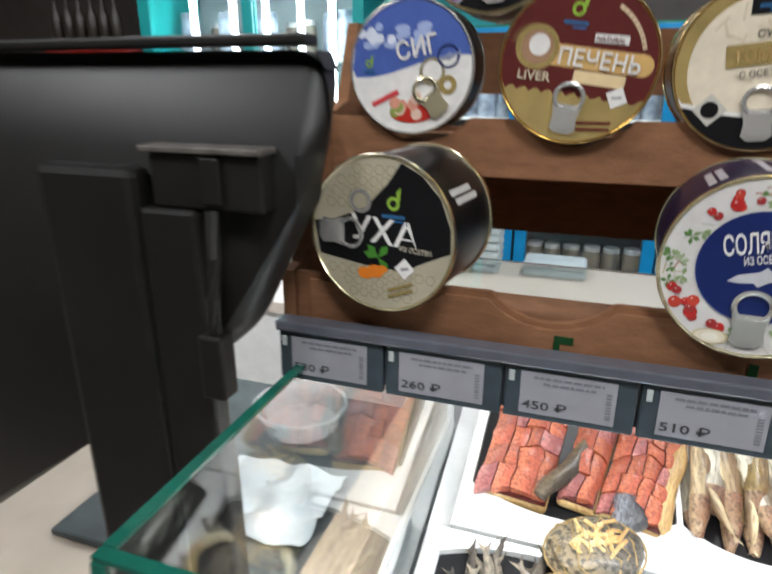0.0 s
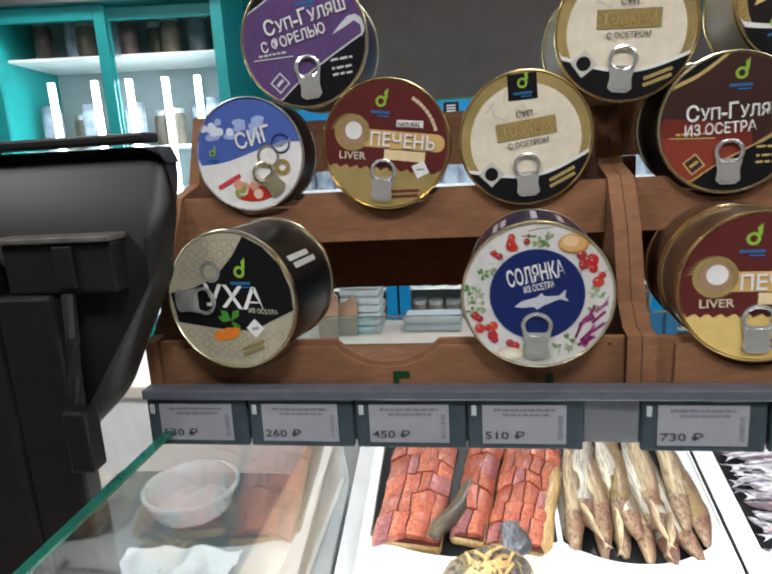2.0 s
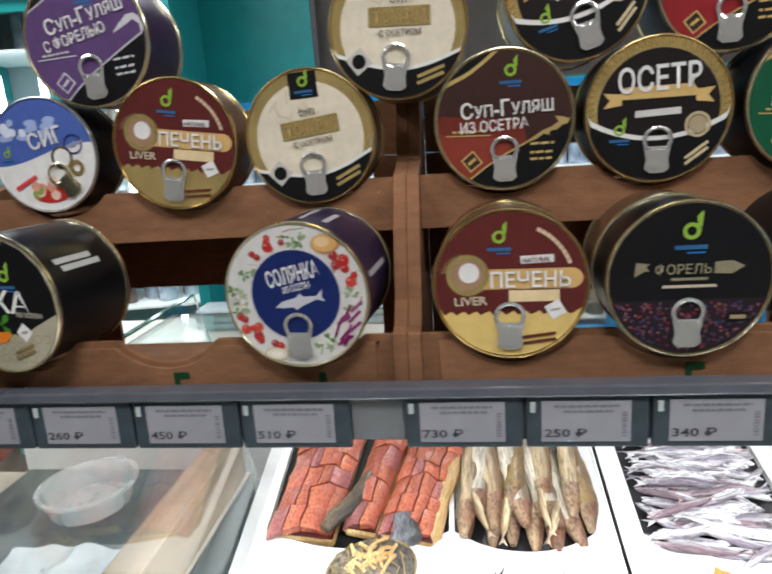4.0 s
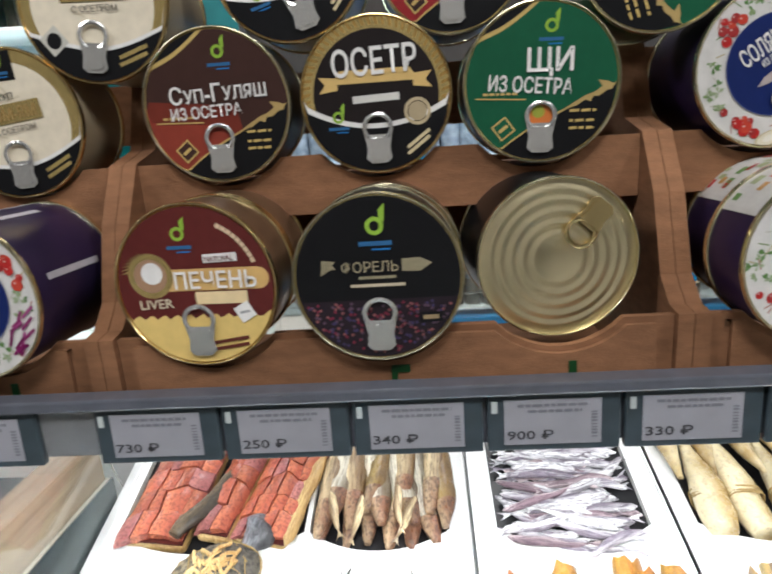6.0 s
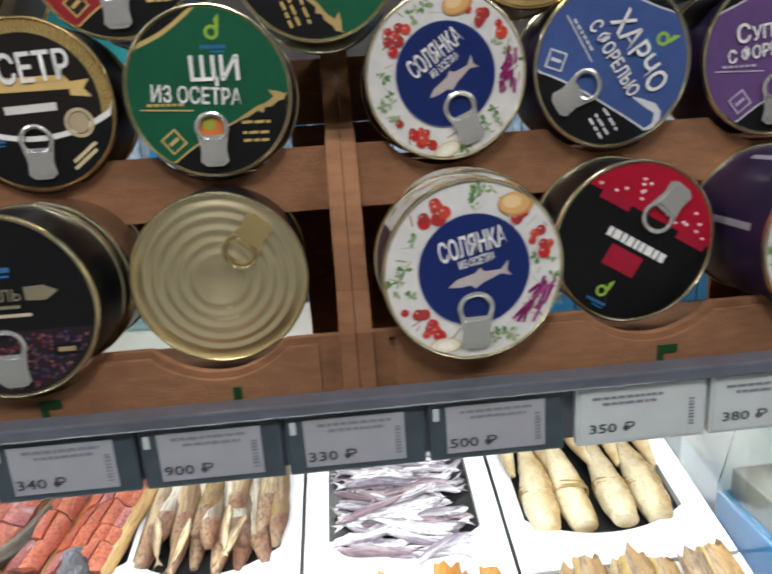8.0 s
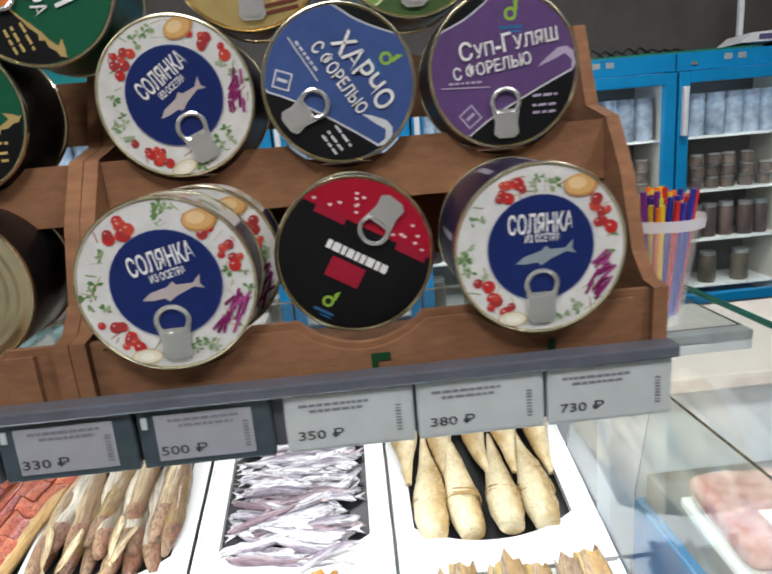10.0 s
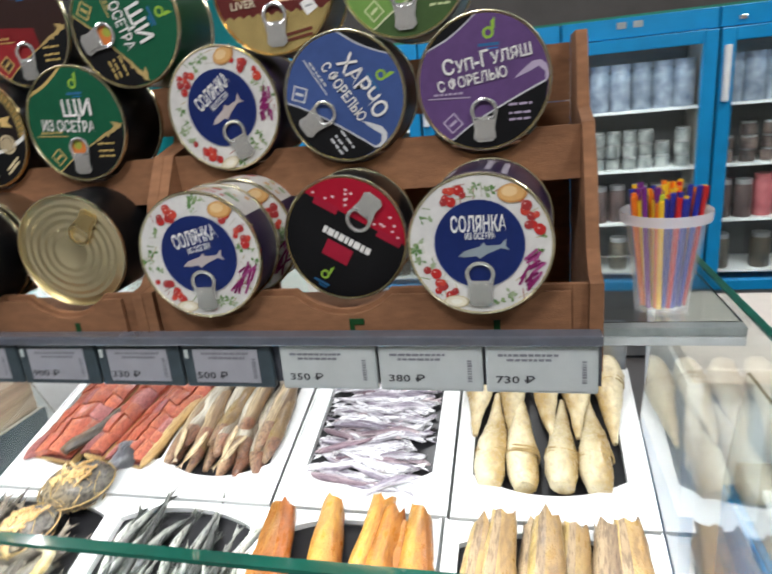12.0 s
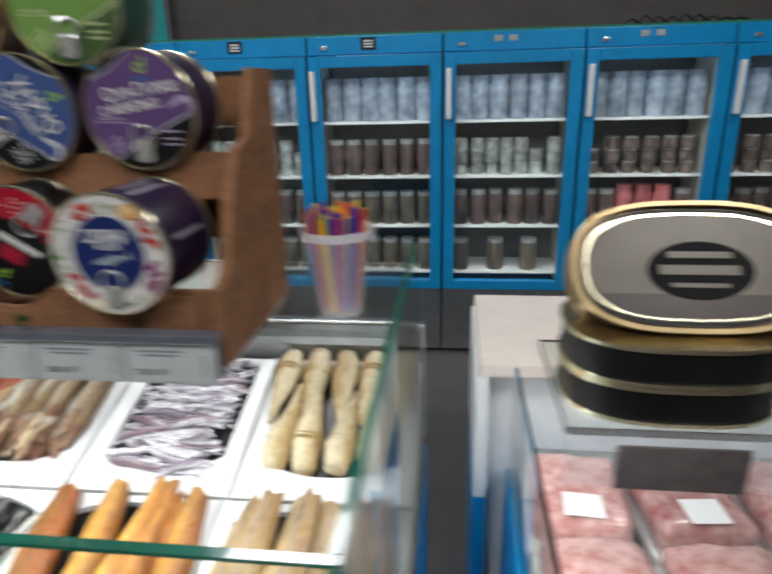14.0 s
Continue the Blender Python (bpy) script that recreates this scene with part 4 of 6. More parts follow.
def solyanka_art(seed):
    """A ring of vegetables and herbs round a dark blue disc with a fish."""
    rng = random.Random(seed)
    a = Art()
    cream = (0.58, 0.56, 0.53)
    a.disc(0, 0, 0.94, cream, 44)
    reds = ((0.40, 0.022, 0.02), (0.30, 0.03, 0.03), (0.46, 0.05, 0.03))
    greens = ((0.10, 0.20, 0.06), (0.22, 0.30, 0.14), (0.30, 0.36, 0.22))

    def at(ang, r):
        return r * math.cos(radians(ang)), r * math.sin(radians(ang))
    for k in range(34):
        u, v = at(rng.uniform(0, 360), rng.uniform(0.66, 0.90))
        a.bar(u, v, rng.uniform(0.06, 0.18), 0.016, ((0.20, 0.26, 0.12), (0.42, 0.36, 0.22), (0.34, 0.16, 0.13), (0.46, 0.44, 0.38))[k % 4], rng.uniform(0, 180))
    for ang, n in ((92, 3), (80, 2), (152, 2), (178, 4), (196, 3), (6, 3), (350, 2), (302, 3), (286, 2), (262, 2)):
        for k in range(n):
            u, v = at(ang + rng.uniform(-6, 6), rng.uniform(0.68, 0.88))
            a.leaf(u, v, rng.uniform(0.035, 0.065), greens[k % 3], rng)
    for base, n in ((112, 6), (24, 7), (222, 6), (135, 2), (205, 2), (40, 2), (242, 2)):
        for k in range(n):
            u, v = at(base + rng.uniform(-13, 13), rng.uniform(0.68, 0.86))
            q = rng.uniform(0.04, 0.075)
            a.disc(u, v, q, reds[k % 3], 12)
            a.disc(u - q * 0.3, v + q * 0.35, q * 0.2, (0.62, 0.40, 0.36), 6)
    for r0, c in ((0.19, (0.42, 0.20, 0.06)), (0.165, (0.56, 0.32, 0.12)), (0.10, (0.66, 0.46, 0.24))):
        a.disc(0.45 - (0.19 - r0) * 0.4, 0.68 + (0.19 - r0) * 0.3, r0, c, 20, r0 * 0.66)
    for k in range(16):
        ang = -8 - 38 * rng.random()
        u, v = at(ang, rng.uniform(0.66, 0.88))
        a.bar(u, v, rng.uniform(0.12, 0.24), 0.035, ((0.20, 0.015, 0.10), (0.30, 0.06, 0.18), (0.14, 0.01, 0.07))[k % 3], 50 + rng.uniform(-25, 25))
    for r0, c in ((0.18, (0.50, 0.42, 0.26)), (0.15, (0.66, 0.60, 0.46)), (0.08, (0.74, 0.70, 0.60))):
        a.disc(-0.34, -0.78, r0, c, 18, r0 * 0.5)
    a.disc(0, 0.02, 0.60, (0.10, 0.12, 0.24), 40)
    a.disc(0, 0.02, 0.592, (0.008, 0.018, 0.100), 40)
    a.fish(0.05, -0.07, 0.34, ((0.22, 0.26, 0.28), (0.46, 0.46, 0.48), (0.40, 0.34, 0.32))[seed % 3], 12)
    return a


def pechen_art(big=False):
    a = Art()
    a.disc(0, 0, 0.93, (0.10, 0.018, 0.016), 40)
    a.region(lambda u: -2, lambda u: -0.36 + 0.03 * math.sin(u * 40), GLD if not big else (0.66, 0.47, 0.16))
    a.bar(0.20, 0.08, 1.10, 0.26, (0.60, 0.38, 0.14))
    a.disc(0.76, 0.08, 0.13, (0.60, 0.38, 0.14), 16)
    a.bar(0.30, -0.14, 0.62, 0.15, (0.72, 0.56, 0.32))
    a.ring(-0.52, 0.14, 0.20, 0.27, GLD)
    a.disc(-0.52, 0.14, 0.20, (0.34, 0.2, 0.12))
    a.disc(-0.50, 0.17, 0.13, W_)
    for k in range(8):
        a.poly([(-0.52 + 0.26 * math.cos(radians(t)), 0.14 + 0.26 * math.sin(radians(t))) for t in (100 + 9 * k, 106 + 9 * k)] + [(-0.52 + 0.36 * math.cos(radians(112 + 9 * k)), 0.14 + 0.30 * math.sin(radians(112 + 9 * k)))], GLD)
    a.logo(-0.12, 0.62)
    a.bar(0.34, 0.33, 0.40, 0.10, W_, 2)
    for k in range(9):
        t = radians(62 - 5 * k)
        a.bar(0.78 * math.cos(t), 0.78 * math.sin(t), 0.06, 0.05, (0.6, 0.45, 0.3), math.degrees(t) - 90)
    a.bar(0.56, -0.32, 0.20, 0.20, W_, 30)
    a.bar(0.56, -0.32, 0.12, 0.03, (0.3, 0.3, 0.3), 10)
    for k in range(2):
        a.bar(0.34, -0.66 - 0.08 * k, 0.46, 0.04, (0.12, 0.03, 0.02), 8)
    return a


def tomyam_art():
    a = Art()
    a.disc(0, 0, 0.94, GLD, 44)
    a.disc(0, -0.02, 0.80, (0.70, 0.62, 0.48), 40)
    rng = random.Random(3)
    for k in range(10):
        a.bar(rng.uniform(-0.5, 0.5), rng.uniform(-0.15, 0.6), 0.2, 0.03, (0.60, 0.52, 0.38), rng.uniform(0, 180))
    a.region(lambda u: -2, lambda u: -0.42 - 0.10 * math.cos(u * 2.4) + 0.16 * max(0, u) ** 2, W_, 0.935)
    a.region(lambda u: -2, lambda u: -0.47 - 0.10 * math.cos(u * 2.4) + 0.16 * max(0, u) ** 2, K_, 0.935)
    a.bar(0, 0.74, 0.42, 0.38, K_)
    a.logo(0, 0.78, 0.9)
    a.bar(0.02, 0.14, 0.86, 0.25, GLD, 4)
    a.bar(-0.52, -0.47, 0.27, 0.27, (0.5, 0.48, 0.42), 42)
    a.disc(-0.52, -0.47, 0.10, K_, 14)
    for k in range(2):
        a.bar(0.50, -0.56 - 0.09 * k, 0.40, 0.05, GLD, 24)
    return a


def uha_art():
    a = Art()
    a.disc(0, 0, 0.94, mat("champagne_print", (0.50, 0.45, 0.33), 0.3, 0.25, vary=0.1, scale=60), 44)
    rng = random.Random(9)
    for i in range(13):
        for j in range(13):
            u, v = -0.9 + 0.15 * i + 0.075 * (j % 2), -0.9 + 0.14 * j
            if u * u + v * v < 0.74 and (v < -0.35 or (v > 0.3 and u < 0.2)):
                a.level = 2
                a.ring(u, v, 0.058, 0.068, (0.30, 0.25, 0.14), 6)
    a.level = 4
    a.poly([(-0.93, 0.10), (-0.60, 0.16), (-0.2, 0.32), (0.10, 0.62), (0.28, 0.88), (0.55, 0.74), (0.78, 0.50), (0.91, 0.16), (0.92, -0.12), (0.62, -0.26), (0.30, -0.42), (-0.2, -0.40), (-0.86, -0.32)], K_)
    a.logo(0.18, 0.40)
    a.ring(-0.26, 0.40, 0.10, 0.15, SILVER, 20)
    a.disc(-0.26, 0.40, 0.09, (0.4, 0.36, 0.26), 16)
    a.leaf(-0.02, -0.28, 0.14, (0.06, 0.22, 0.03), rng)
    for u, v, s in ((-0.20, -0.50, 0.11), (-0.06, -0.46, 0.12), (0.04, -0.42, 0.07)):
        a.disc(u, v, s, (0.72, 0.20, 0.02), 14, s * 0.7)
    a.bar(0.34, -0.38, 0.19, 0.19, W_, 45)
    a.bar(0.34, -0.38, 0.10, 0.04, (0.3, 0.3, 0.3), 12)
    for k in range(2):
        a.bar(0.28, -0.62 - 0.08 * k, 0.36, 0.04, GLD, 22)
    return a


def sig_art():
    a = Art()
    a.disc(0, 0, 0.94, W_, 44)
    a.region(lambda u: 0.02 + 0.16 * math.sin(2 * u), lambda u: 2, (0.07, 0.12, 0.38), 0.935)
    rng = random.Random(4)
    for k in range(16):
        t = rng.uniform(-0.85, 0.3)
        a.disc(t, 0.30 + rng.uniform(0, 0.34), rng.uniform(0.06, 0.13), (0.34, 0.42, 0.66), 12, 0.06)
    for k in range(7):
        a.disc(-0.55 + rng.uniform(-0.25, 0.25), 0.44 + rng.uniform(-0.08, 0.12), 0.07, (0.66, 0.70, 0.80), 10)
    a.ring(0.34, -0.05, 0.12, 0.20, GOLDP, 20)
    a.disc(0.34, -0.05, 0.15, W_, 18)
    a.ring(0.58, -0.24, 0.06, 0.14, GLD, 18)
    a.ring(0.58, 0.16, 0.14, 0.17, (0.02, 0.03, 0.12), 18)
    a.fish(0.60, 0.16, 0.18, (0.25, 0.28, 0.4), 15)
    a.disc(0.02, -0.66, 0.34, (0.45, 0.03, 0.02), 18, 0.14)
    for k in range(8):
        a.disc(-0.1 + rng.uniform(-0.16, 0.24), -0.56 + rng.uniform(-0.14, 0.14), 0.09, ((0.62, 0.28, 0.2), (0.7, 0.5, 0.4), (0.25, 0.3, 0.08))[k % 3], 9)
    a.bar(-0.40, -0.44, 0.46, 0.07, (0.6, 0.05, 0.06), 26)
    a.logo(-0.66, 0.06, 0.7)
    return a


def forel_art():
    a = Art()
    a.disc(0, 0, 0.93, (0.005, 0.006, 0.009), 40)
    a.region(lambda u: -2, lambda u: -0.24, (0.018, 0.012, 0.016))
    rng = random.Random(11)
    a.up()
    cols = ((0.16, 0.02, 0.04), (0.10, 0.06, 0.09), (0.22, 0.08, 0.08), (0.05, 0.04, 0.10))
    for k in range(330):
        u, v = rng.uniform(-0.88, 0.88), rng.uniform(-0.88, -0.28)
        if u * u + v * v < 0.78:
            s = 0.022
            a.face([(u - s, v), (u, v - s), (u + s, v), (u, v + s)], cols[k % 4])
    a.logo(0.0, 0.60, 1.25)
    a.poly([(-0.64, 0.06), (-0.52, 0.13), (-0.46, 0.13), (-0.5, 0.18), (-0.46, 0.22), (-0.62, 0.24)], GOLDP)
    a.poly([(0.28, 0.08), (0.48, 0.07), (0.62, 0.16), (0.48, 0.23), (0.28, 0.22)], GOLDP)
    a.bar(0.0, 0.02, 0.42, 0.035, GOLDP)
    a.bar(0.0, -0.07, 0.62, 0.035, (0.5, 0.42, 0.3))
    a.bar(0.58, -0.47, 0.26, 0.12, K_)
    a.bar(0.58, -0.47, 0.18, 0.05, (0.3, 0.22, 0.12))
    return a


def osetr_art():
    a = Art()
    a.disc(0, 0, 0.95, GLD, 44)
    a.up()
    for k in range(64):
        t = 2 * math.pi * k / 64
        a.face([(r * math.cos(t + d), r * math.sin(t + d)) for r, d in ((0.84, 0), (0.93, 0.03), (0.93, 0.07), (0.84, 0.04))], (0.30, 0.18, 0.05))
    a.disc(0, 0, 0.80, (0.014, 0.010, 0.010), 40)
    a.region(lambda u: -2, lambda u: -0.34 + 0.32 * u * u, W_, 0.94)
    a.region(lambda u: -2, lambda u: -0.40 + 0.30 * u * u, K_, 0.94)
    a.poly([(-0.72, 0.06), (-0.48, 0.09), (-0.48, 0.16), (0.48, 0.16), (0.48, 0.09), (0.72, 0.06), (0.64, 0.16), (0.72, 0.26), (0.50, 0.24), (0.44, 0.32), (-0.44, 0.32), (-0.50, 0.24), (-0.72, 0.26), (-0.64, 0.16)], (0.62, 0.42, 0.16))
    a.bar(0, -0.03, 0.60, 0.09, (0.6, 0.58, 0.54), 2)
    a.logo(-0.50, -0.24, 0.9)
    a.ring(0.52, -0.22, 0.13, 0.17, (0.5, 0.4, 0.25))
    a.disc(0.52, -0.22, 0.12, (0.4, 0.32, 0.2), 16)
    for k in range(2):
        a.bar(0.52, -0.56 - 0.08 * k, 0.36, 0.04, (0.6, 0.5, 0.3), 36)
    return a


def cranberry_art():
    a = Art()
    a.disc(0, 0, 0.93, (0.003, 0.003, 0.010), 40)
    a.region(lambda u: 0.36, lambda u: 2, (0.33, 0.006, 0.022))
    rng = random.Random(5)
    a.up()
    for k in range(40):
        u, v = rng.uniform(-0.75, 0.75), rng.uniform(0.40, 0.88)
        if u * u + v * v < 0.75:
            a.face([(u - 0.035, v), (u, v - 0.022), (u + 0.03, v + 0.01), (u, v + 0.022)], (0.7, 0.5, 0.52))
    rq = random.Random(8)
    q = -0.37
    while q < 0.36:
        l = rq.uniform(0.05, 0.10)
        a.bar(q + l / 2, 0.0, l, 0.11, W_)
        q += l + 0.018
    a.bar(-0.02, -0.24, 0.44, 0.26, (0.30, 0.01, 0.03))
    for s in (-0.48, 0.6):
        a.bar(s, 0.34, 0.40, 0.12, (0.30, 0.01, 0.03))
    a.logo(-0.05, -0.66, 0.9)
    return a


def lid_profile(gold_rings):
    if gold_rings:
        p = [(0, 0.0012)]
        for r in (0.30, 0.44, 0.58, 0.72, 0.84):
            p += [(CR * (r - 0.05), 0.0012), (CR * (r - 0.015), 0.0001), (CR * (r + 0.015), 0.0001), (CR * (r + 0.05), 0.0012)]
        return p + [(CR * 0.965, 0.0016)]
    return [(0, 0.0004), (CR * 0.955, 0.0004), (CR * 0.968, 0.0014)]


TURN_Y = Matrix.Rotation(radians(-90), 4, "X")  # z to +y, so heights run away from the viewer


def tab_mesh():
    """A ring pull: an oval loop with a tongue that widens to the rim."""
    bm = bmesh.new()
    n = 28
    ro = [(0.205 * math.cos(2 * math.pi * i / n), 0.190 * math.sin(2 * math.pi * i / n)) for i in range(n)]
    ri = [(0.150 * math.cos(2 * math.pi * i / n), 0.138 * math.sin(2 * math.pi * i / n)) for i in range(n)]
    lay4 = []
    for pts, y in ((ri, -0.0010), (ri, -0.0016), ([(0.5 * (a[0] + b[0]), 0.5 * (a[1] + b[1])) for a, b in zip(ri, ro)], -0.0021), (ro, -0.0016), (ro, -0.0010)):
        lay4.append([bm.verts.new((u * CR, y, (v - 0.40) * CR)) for u, v in pts])
    for a, b in zip(lay4, lay4[1:]):
        for i in range(n):
            bm.faces.new((a[i], a[(i + 1) % n], b[(i + 1) % n], b[i]))
    t = [(-0.185, -0.49), (0.185, -0.49), (0.15, -0.66), (0.17, -0.80), (0.10, -0.86), (-0.10, -0.86), (-0.17, -0.80), (-0.15, -0.66)]
    prism(bm, [(u * CR, v * CR) for u, v in t], "y", -0.0014, -0.0006)
    prism(bm, [(u * CR * 0.7, (v * 0.75 - 0.17) * CR) for u, v in t], "y", -0.0021, -0.00145)
    bmesh.ops.recalc_face_normals(bm, faces=bm.faces)
    me = bpy.data.meshes.new("pull_tab")
    bm.to_mesh(me)
    bm.free()
    return me


TABS = {}


def tin_can(x, y, z, art, label, side, depth=0.046, roll=0.0, yaw=0.0, pitch=0.0, rim=GOLD, tab=SILVER, tab_turn=0.0, words=(), lid=None, rings=False, patches=None, size=1.0, band=False):
    """A round tin lying on its side, lid towards the shopper."""
    bm = bmesh.new()
    d = depth
    lathe(bm, [(CR * 0.965, 0.001), (CR * 0.968, 0.004), (CR * 0.975, 0.006), (CR * 0.975, d - 0.006), (CR * 0.968, d - 0.004), (CR * 0.95, d - 0.003), (0, d - 0.003)], 40, TURN_Y)
    can = part("tin_can", bm, side, smooth=True)
    tagged(can, label, "tin can", "fish cans")
    can.matrix_world = pose(x, y, z, pitch, 0, yaw) @ pose(0, 0, 0, 0, -roll, 0) @ Matrix.Diagonal((size, 1, size, 1))
    for o in (0, d - 0.0035):
        bm = lathe(bmesh.new(), [(CR * 0.962, o + 0.0018), (CR * 0.966, o - 0.0003), (CR * 0.976, o - 0.0010), (CR * 0.990, o - 0.0008), (CR, o + 0.0004), (CR * 1.0, o + 0.0024), (CR * 0.975, o + 0.0038), (CR * 0.962, o + 0.0018)], 48, TURN_Y)
        part("rim", bm, rim, can, "rolled seam rim", smooth=True)
    part("lid", lathe(bmesh.new(), lid_profile(rings), 48, TURN_Y), lid or rim, can, smooth=True)
    if art:
        top = max(art.level, 1)
        for v in art.bm.verts:
            v.co.y *= 0.0007 / (0.00012 * top)
            rr = math.hypot(v.co.x, v.co.z)
            q = min(1.024, 0.958 * CR / max(rr, 1e-6))
            v.co.x, v.co.z = v.co.x * q, v.co.z * q
        part("lid_print", art.bm, art.mats, can, "printed lid design")
    if tab.name not in TABS:
        me = tab_mesh()
        me.materials.append(tab)
        TABS[tab.name] = me
    tb = new("pull_tab", TABS[tab.name])
    tb.parent = can
    tb.matrix_local = pose(0, -0.0006 if art else -0.0002, 0, 0, -tab_turn, 0)
    for body, size, u, v, ang, col, wid in words:
        lettering(body, size * CR * 2, ink(*col) if isinstance(col, tuple) else col, can, pose(u * CR, -0.0010, v * CR, 0, -ang, 0), 0.016, wid * CR)
    if band:
        rng = random.Random(int(x * 1000) + 5)
        rr = CR * 0.9785
        for name, m, a0, a1, d0, d1 in [("side_band", ink(0.50, 0.48, 0.45), 35, 150, 0.10, 0.90)] + [("side_print", ink(*rng.choice(((0.36, 0.03, 0.025), (0.12, 0.22, 0.07), (0.30, 0.34, 0.18), (0.45, 0.24, 0.08)))), q, q + rng.uniform(4, 10), e, e + rng.uniform(0.05, 0.14)) for q, e in ((rng.uniform(38, 138), rng.uniform(0.14, 0.74)) for _ in range(26))]:
            bm = bmesh.new()
            n = max(2, int((a1 - a0) / 4))
            rad = rr if name == "side_band" else rr + 0.00025
            vs = [[bm.verts.new((rad * math.cos(radians(a0 + (a1 - a0) * i / n)), depth * dd, rad * math.sin(radians(a0 + (a1 - a0) * i / n)))) for i in range(n + 1)] for dd in (d0, d1)]
            for i in range(n):
                bm.faces.new((vs[0][i], vs[0][i + 1], vs[1][i + 1], vs[1][i]))
            part(name, bm, m, can)
    if patches:
        rng = random.Random(int(x * 1000))
        for k in range(5):
            bm = bmesh.new()
            a0 = radians(rng.choice((60, 100, 140, 10)) + 7 * k)
            da = radians(5)
            d0 = depth * rng.uniform(0.15, 0.3)
            d1 = depth * rng.uniform(0.55, 0.85)
            rr = CR * 0.9785
            vs = [[bm.verts.new((rr * math.cos(a0 + da * i / 3), dd, rr * math.sin(a0 + da * i / 3))) for i in range(4)] for dd in (d0, d1)]
            for i in range(3):
                bm.faces.new((vs[0][i], vs[0][i + 1], vs[1][i + 1], vs[1][i]))
            part("side_print", bm, patches, can)
    return can


LBL_PURPLE = mat("can_label_purple", (0.026, 0.013, 0.045), 0.35, vary=0.3, scale=25, spec=0.35, col2=(0.015, 0.01, 0.03))
LBL_BROWN = mat("can_label_brown", (0.16, 0.085, 0.045), 0.35, vary=0.3, scale=25, coat=0.3)
LBL_BLACK = mat("can_label_black", (0.008, 0.008, 0.009), 0.32, vary=0.3, scale=25, spec=0.35)
LBL_BEIGE = mat("can_label_beige", (0.36, 0.29, 0.19), 0.35, vary=0.15, scale=25, coat=0.3)
LBL_GREEN = mat("can_label_green", (0.012, 0.08, 0.03), 0.35, vary=0.2, scale=25, coat=0.3)
PUR, GRN, BLU = (0.105, 0.055, 0.155), (0.008, 0.085, 0.040), (0.045, 0.080, 0.22)
DK = (0.010, 0.009, 0.010)
SOL_W = [("СОЛЯНКА", 0.150, -0.02, 0.31, 12, W_, 0.74), ("ИЗ ОСЕТРА", 0.062, 0.03, 0.13, 12, W_, 0.40)]
SOL_V = [("СОЛЯНКА", 0.150, 0.0, 0.31, 0, W_, 0.74), ("ИЗ ОСЕТРА", 0.062, 0.02, 0.14, 0, W_, 0.40)]
PEC_W = [("ПЕЧЕНЬ", 0.140, 0.26, 0.08, 0, W_, 1.00), ("LIVER", 0.080, -0.50, -0.20, 2, (0.6, 0.5, 0.36), 0.42), ("natural", 0.055, 0.34, 0.33, 2, (0.1, 0.02, 0.02), 0.34)]
TOM_W = [("СУП", 0.058, 0.0, 0.36, 3, K_, 0.24), ("ТОМ-ЯМ", 0.105, 0.02, 0.14, 4, (0.36, 0.24, 0.09), 0.74), ("С ОСЕТРОМ", 0.055, 0.04, -0.07, 5, (0.12, 0.10, 0.08), 0.60)]
UHA_W = [("УХА", 0.215, 0.06, 0.06, -4, W_, 0.94), ("ИЗ ОСЕТРА", 0.045, 0.50, -0.14, -4, (0.5, 0.45, 0.36), 0.44)]
GUL_F = [("Суп-Гуляш", 0.150, 0.06, 0.34, 8, W_, 1.30), ("С ФОРЕЛЬЮ", 0.105, -0.16, 0.06, 8, W_, 1.04)]
GUL_O = [("Суп-Гуляш", 0.150, 0.04, 0.18, 2, W_, 1.30), ("ИЗ ОСЕТРА", 0.105, -0.14, -0.06, 2, W_, 0.96)]
SHI_W = [("ЩИ", 0.190, 0.10, 0.25, 0, W_, 0.58), ("ИЗ ОСЕТРА", 0.130, -0.14, -0.02, -4, W_, 1.06)]
HAR_W = [("ХАРЧО", 0.185, 0.06, 0.36, 0, W_, 1.05), ("С ФОРЕЛЬЮ", 0.115, -0.06, 0.06, 0, W_, 1.02)]
OSE_W = [("ОСЕТР", 0.225, 0.0, 0.43, 2, W_, 1.10)]
Y1, Z1, Y2, Z2, Y3 = 0.010, 1.3520, 0.085, 1.4560, 0.084
AG = (0.55, 0.55, 0.56)
AU = (0.52, 0.37, 0.13)
PINK = (0.40, 0.33, 0.44)

# first carton
tin_can(0.073, -0.003, 1.3545, uha_art(), "gold and black fish soup can with a carrot print", LBL_BLACK, 0.075, yaw=-8, patches=ink(0.5, 0.5, 0.48), words=UHA_W, tab=SILVER, tab_turn=-90, rim=GOLDP)
tin_can(0.286, 0.0045, 1.351, solyanka_art(1), "white vegetable-print soup can with a blue centre", LBL_PURPLE, 0.088, yaw=-4, patches=ink(0.45, 0.42, 0.45), words=SOL_W, rim=GOLDP)
tin_can(0.0653, 0.085, 1.4555, sig_art(), "blue and white whitefish can", LBL_BLACK, 0.046, yaw=0, words=[("СИГ", 0.185, 0.10, 0.30, 12, W_, 0.66)], tab=GOLDP, tab_turn=38, rim=SILVER, size=0.905)
tin_can(0.1786, 0.083, 1.457, pechen_art(), "brown and gold fish liver can", LBL_BROWN, 0.046, roll=-8, words=PEC_W)
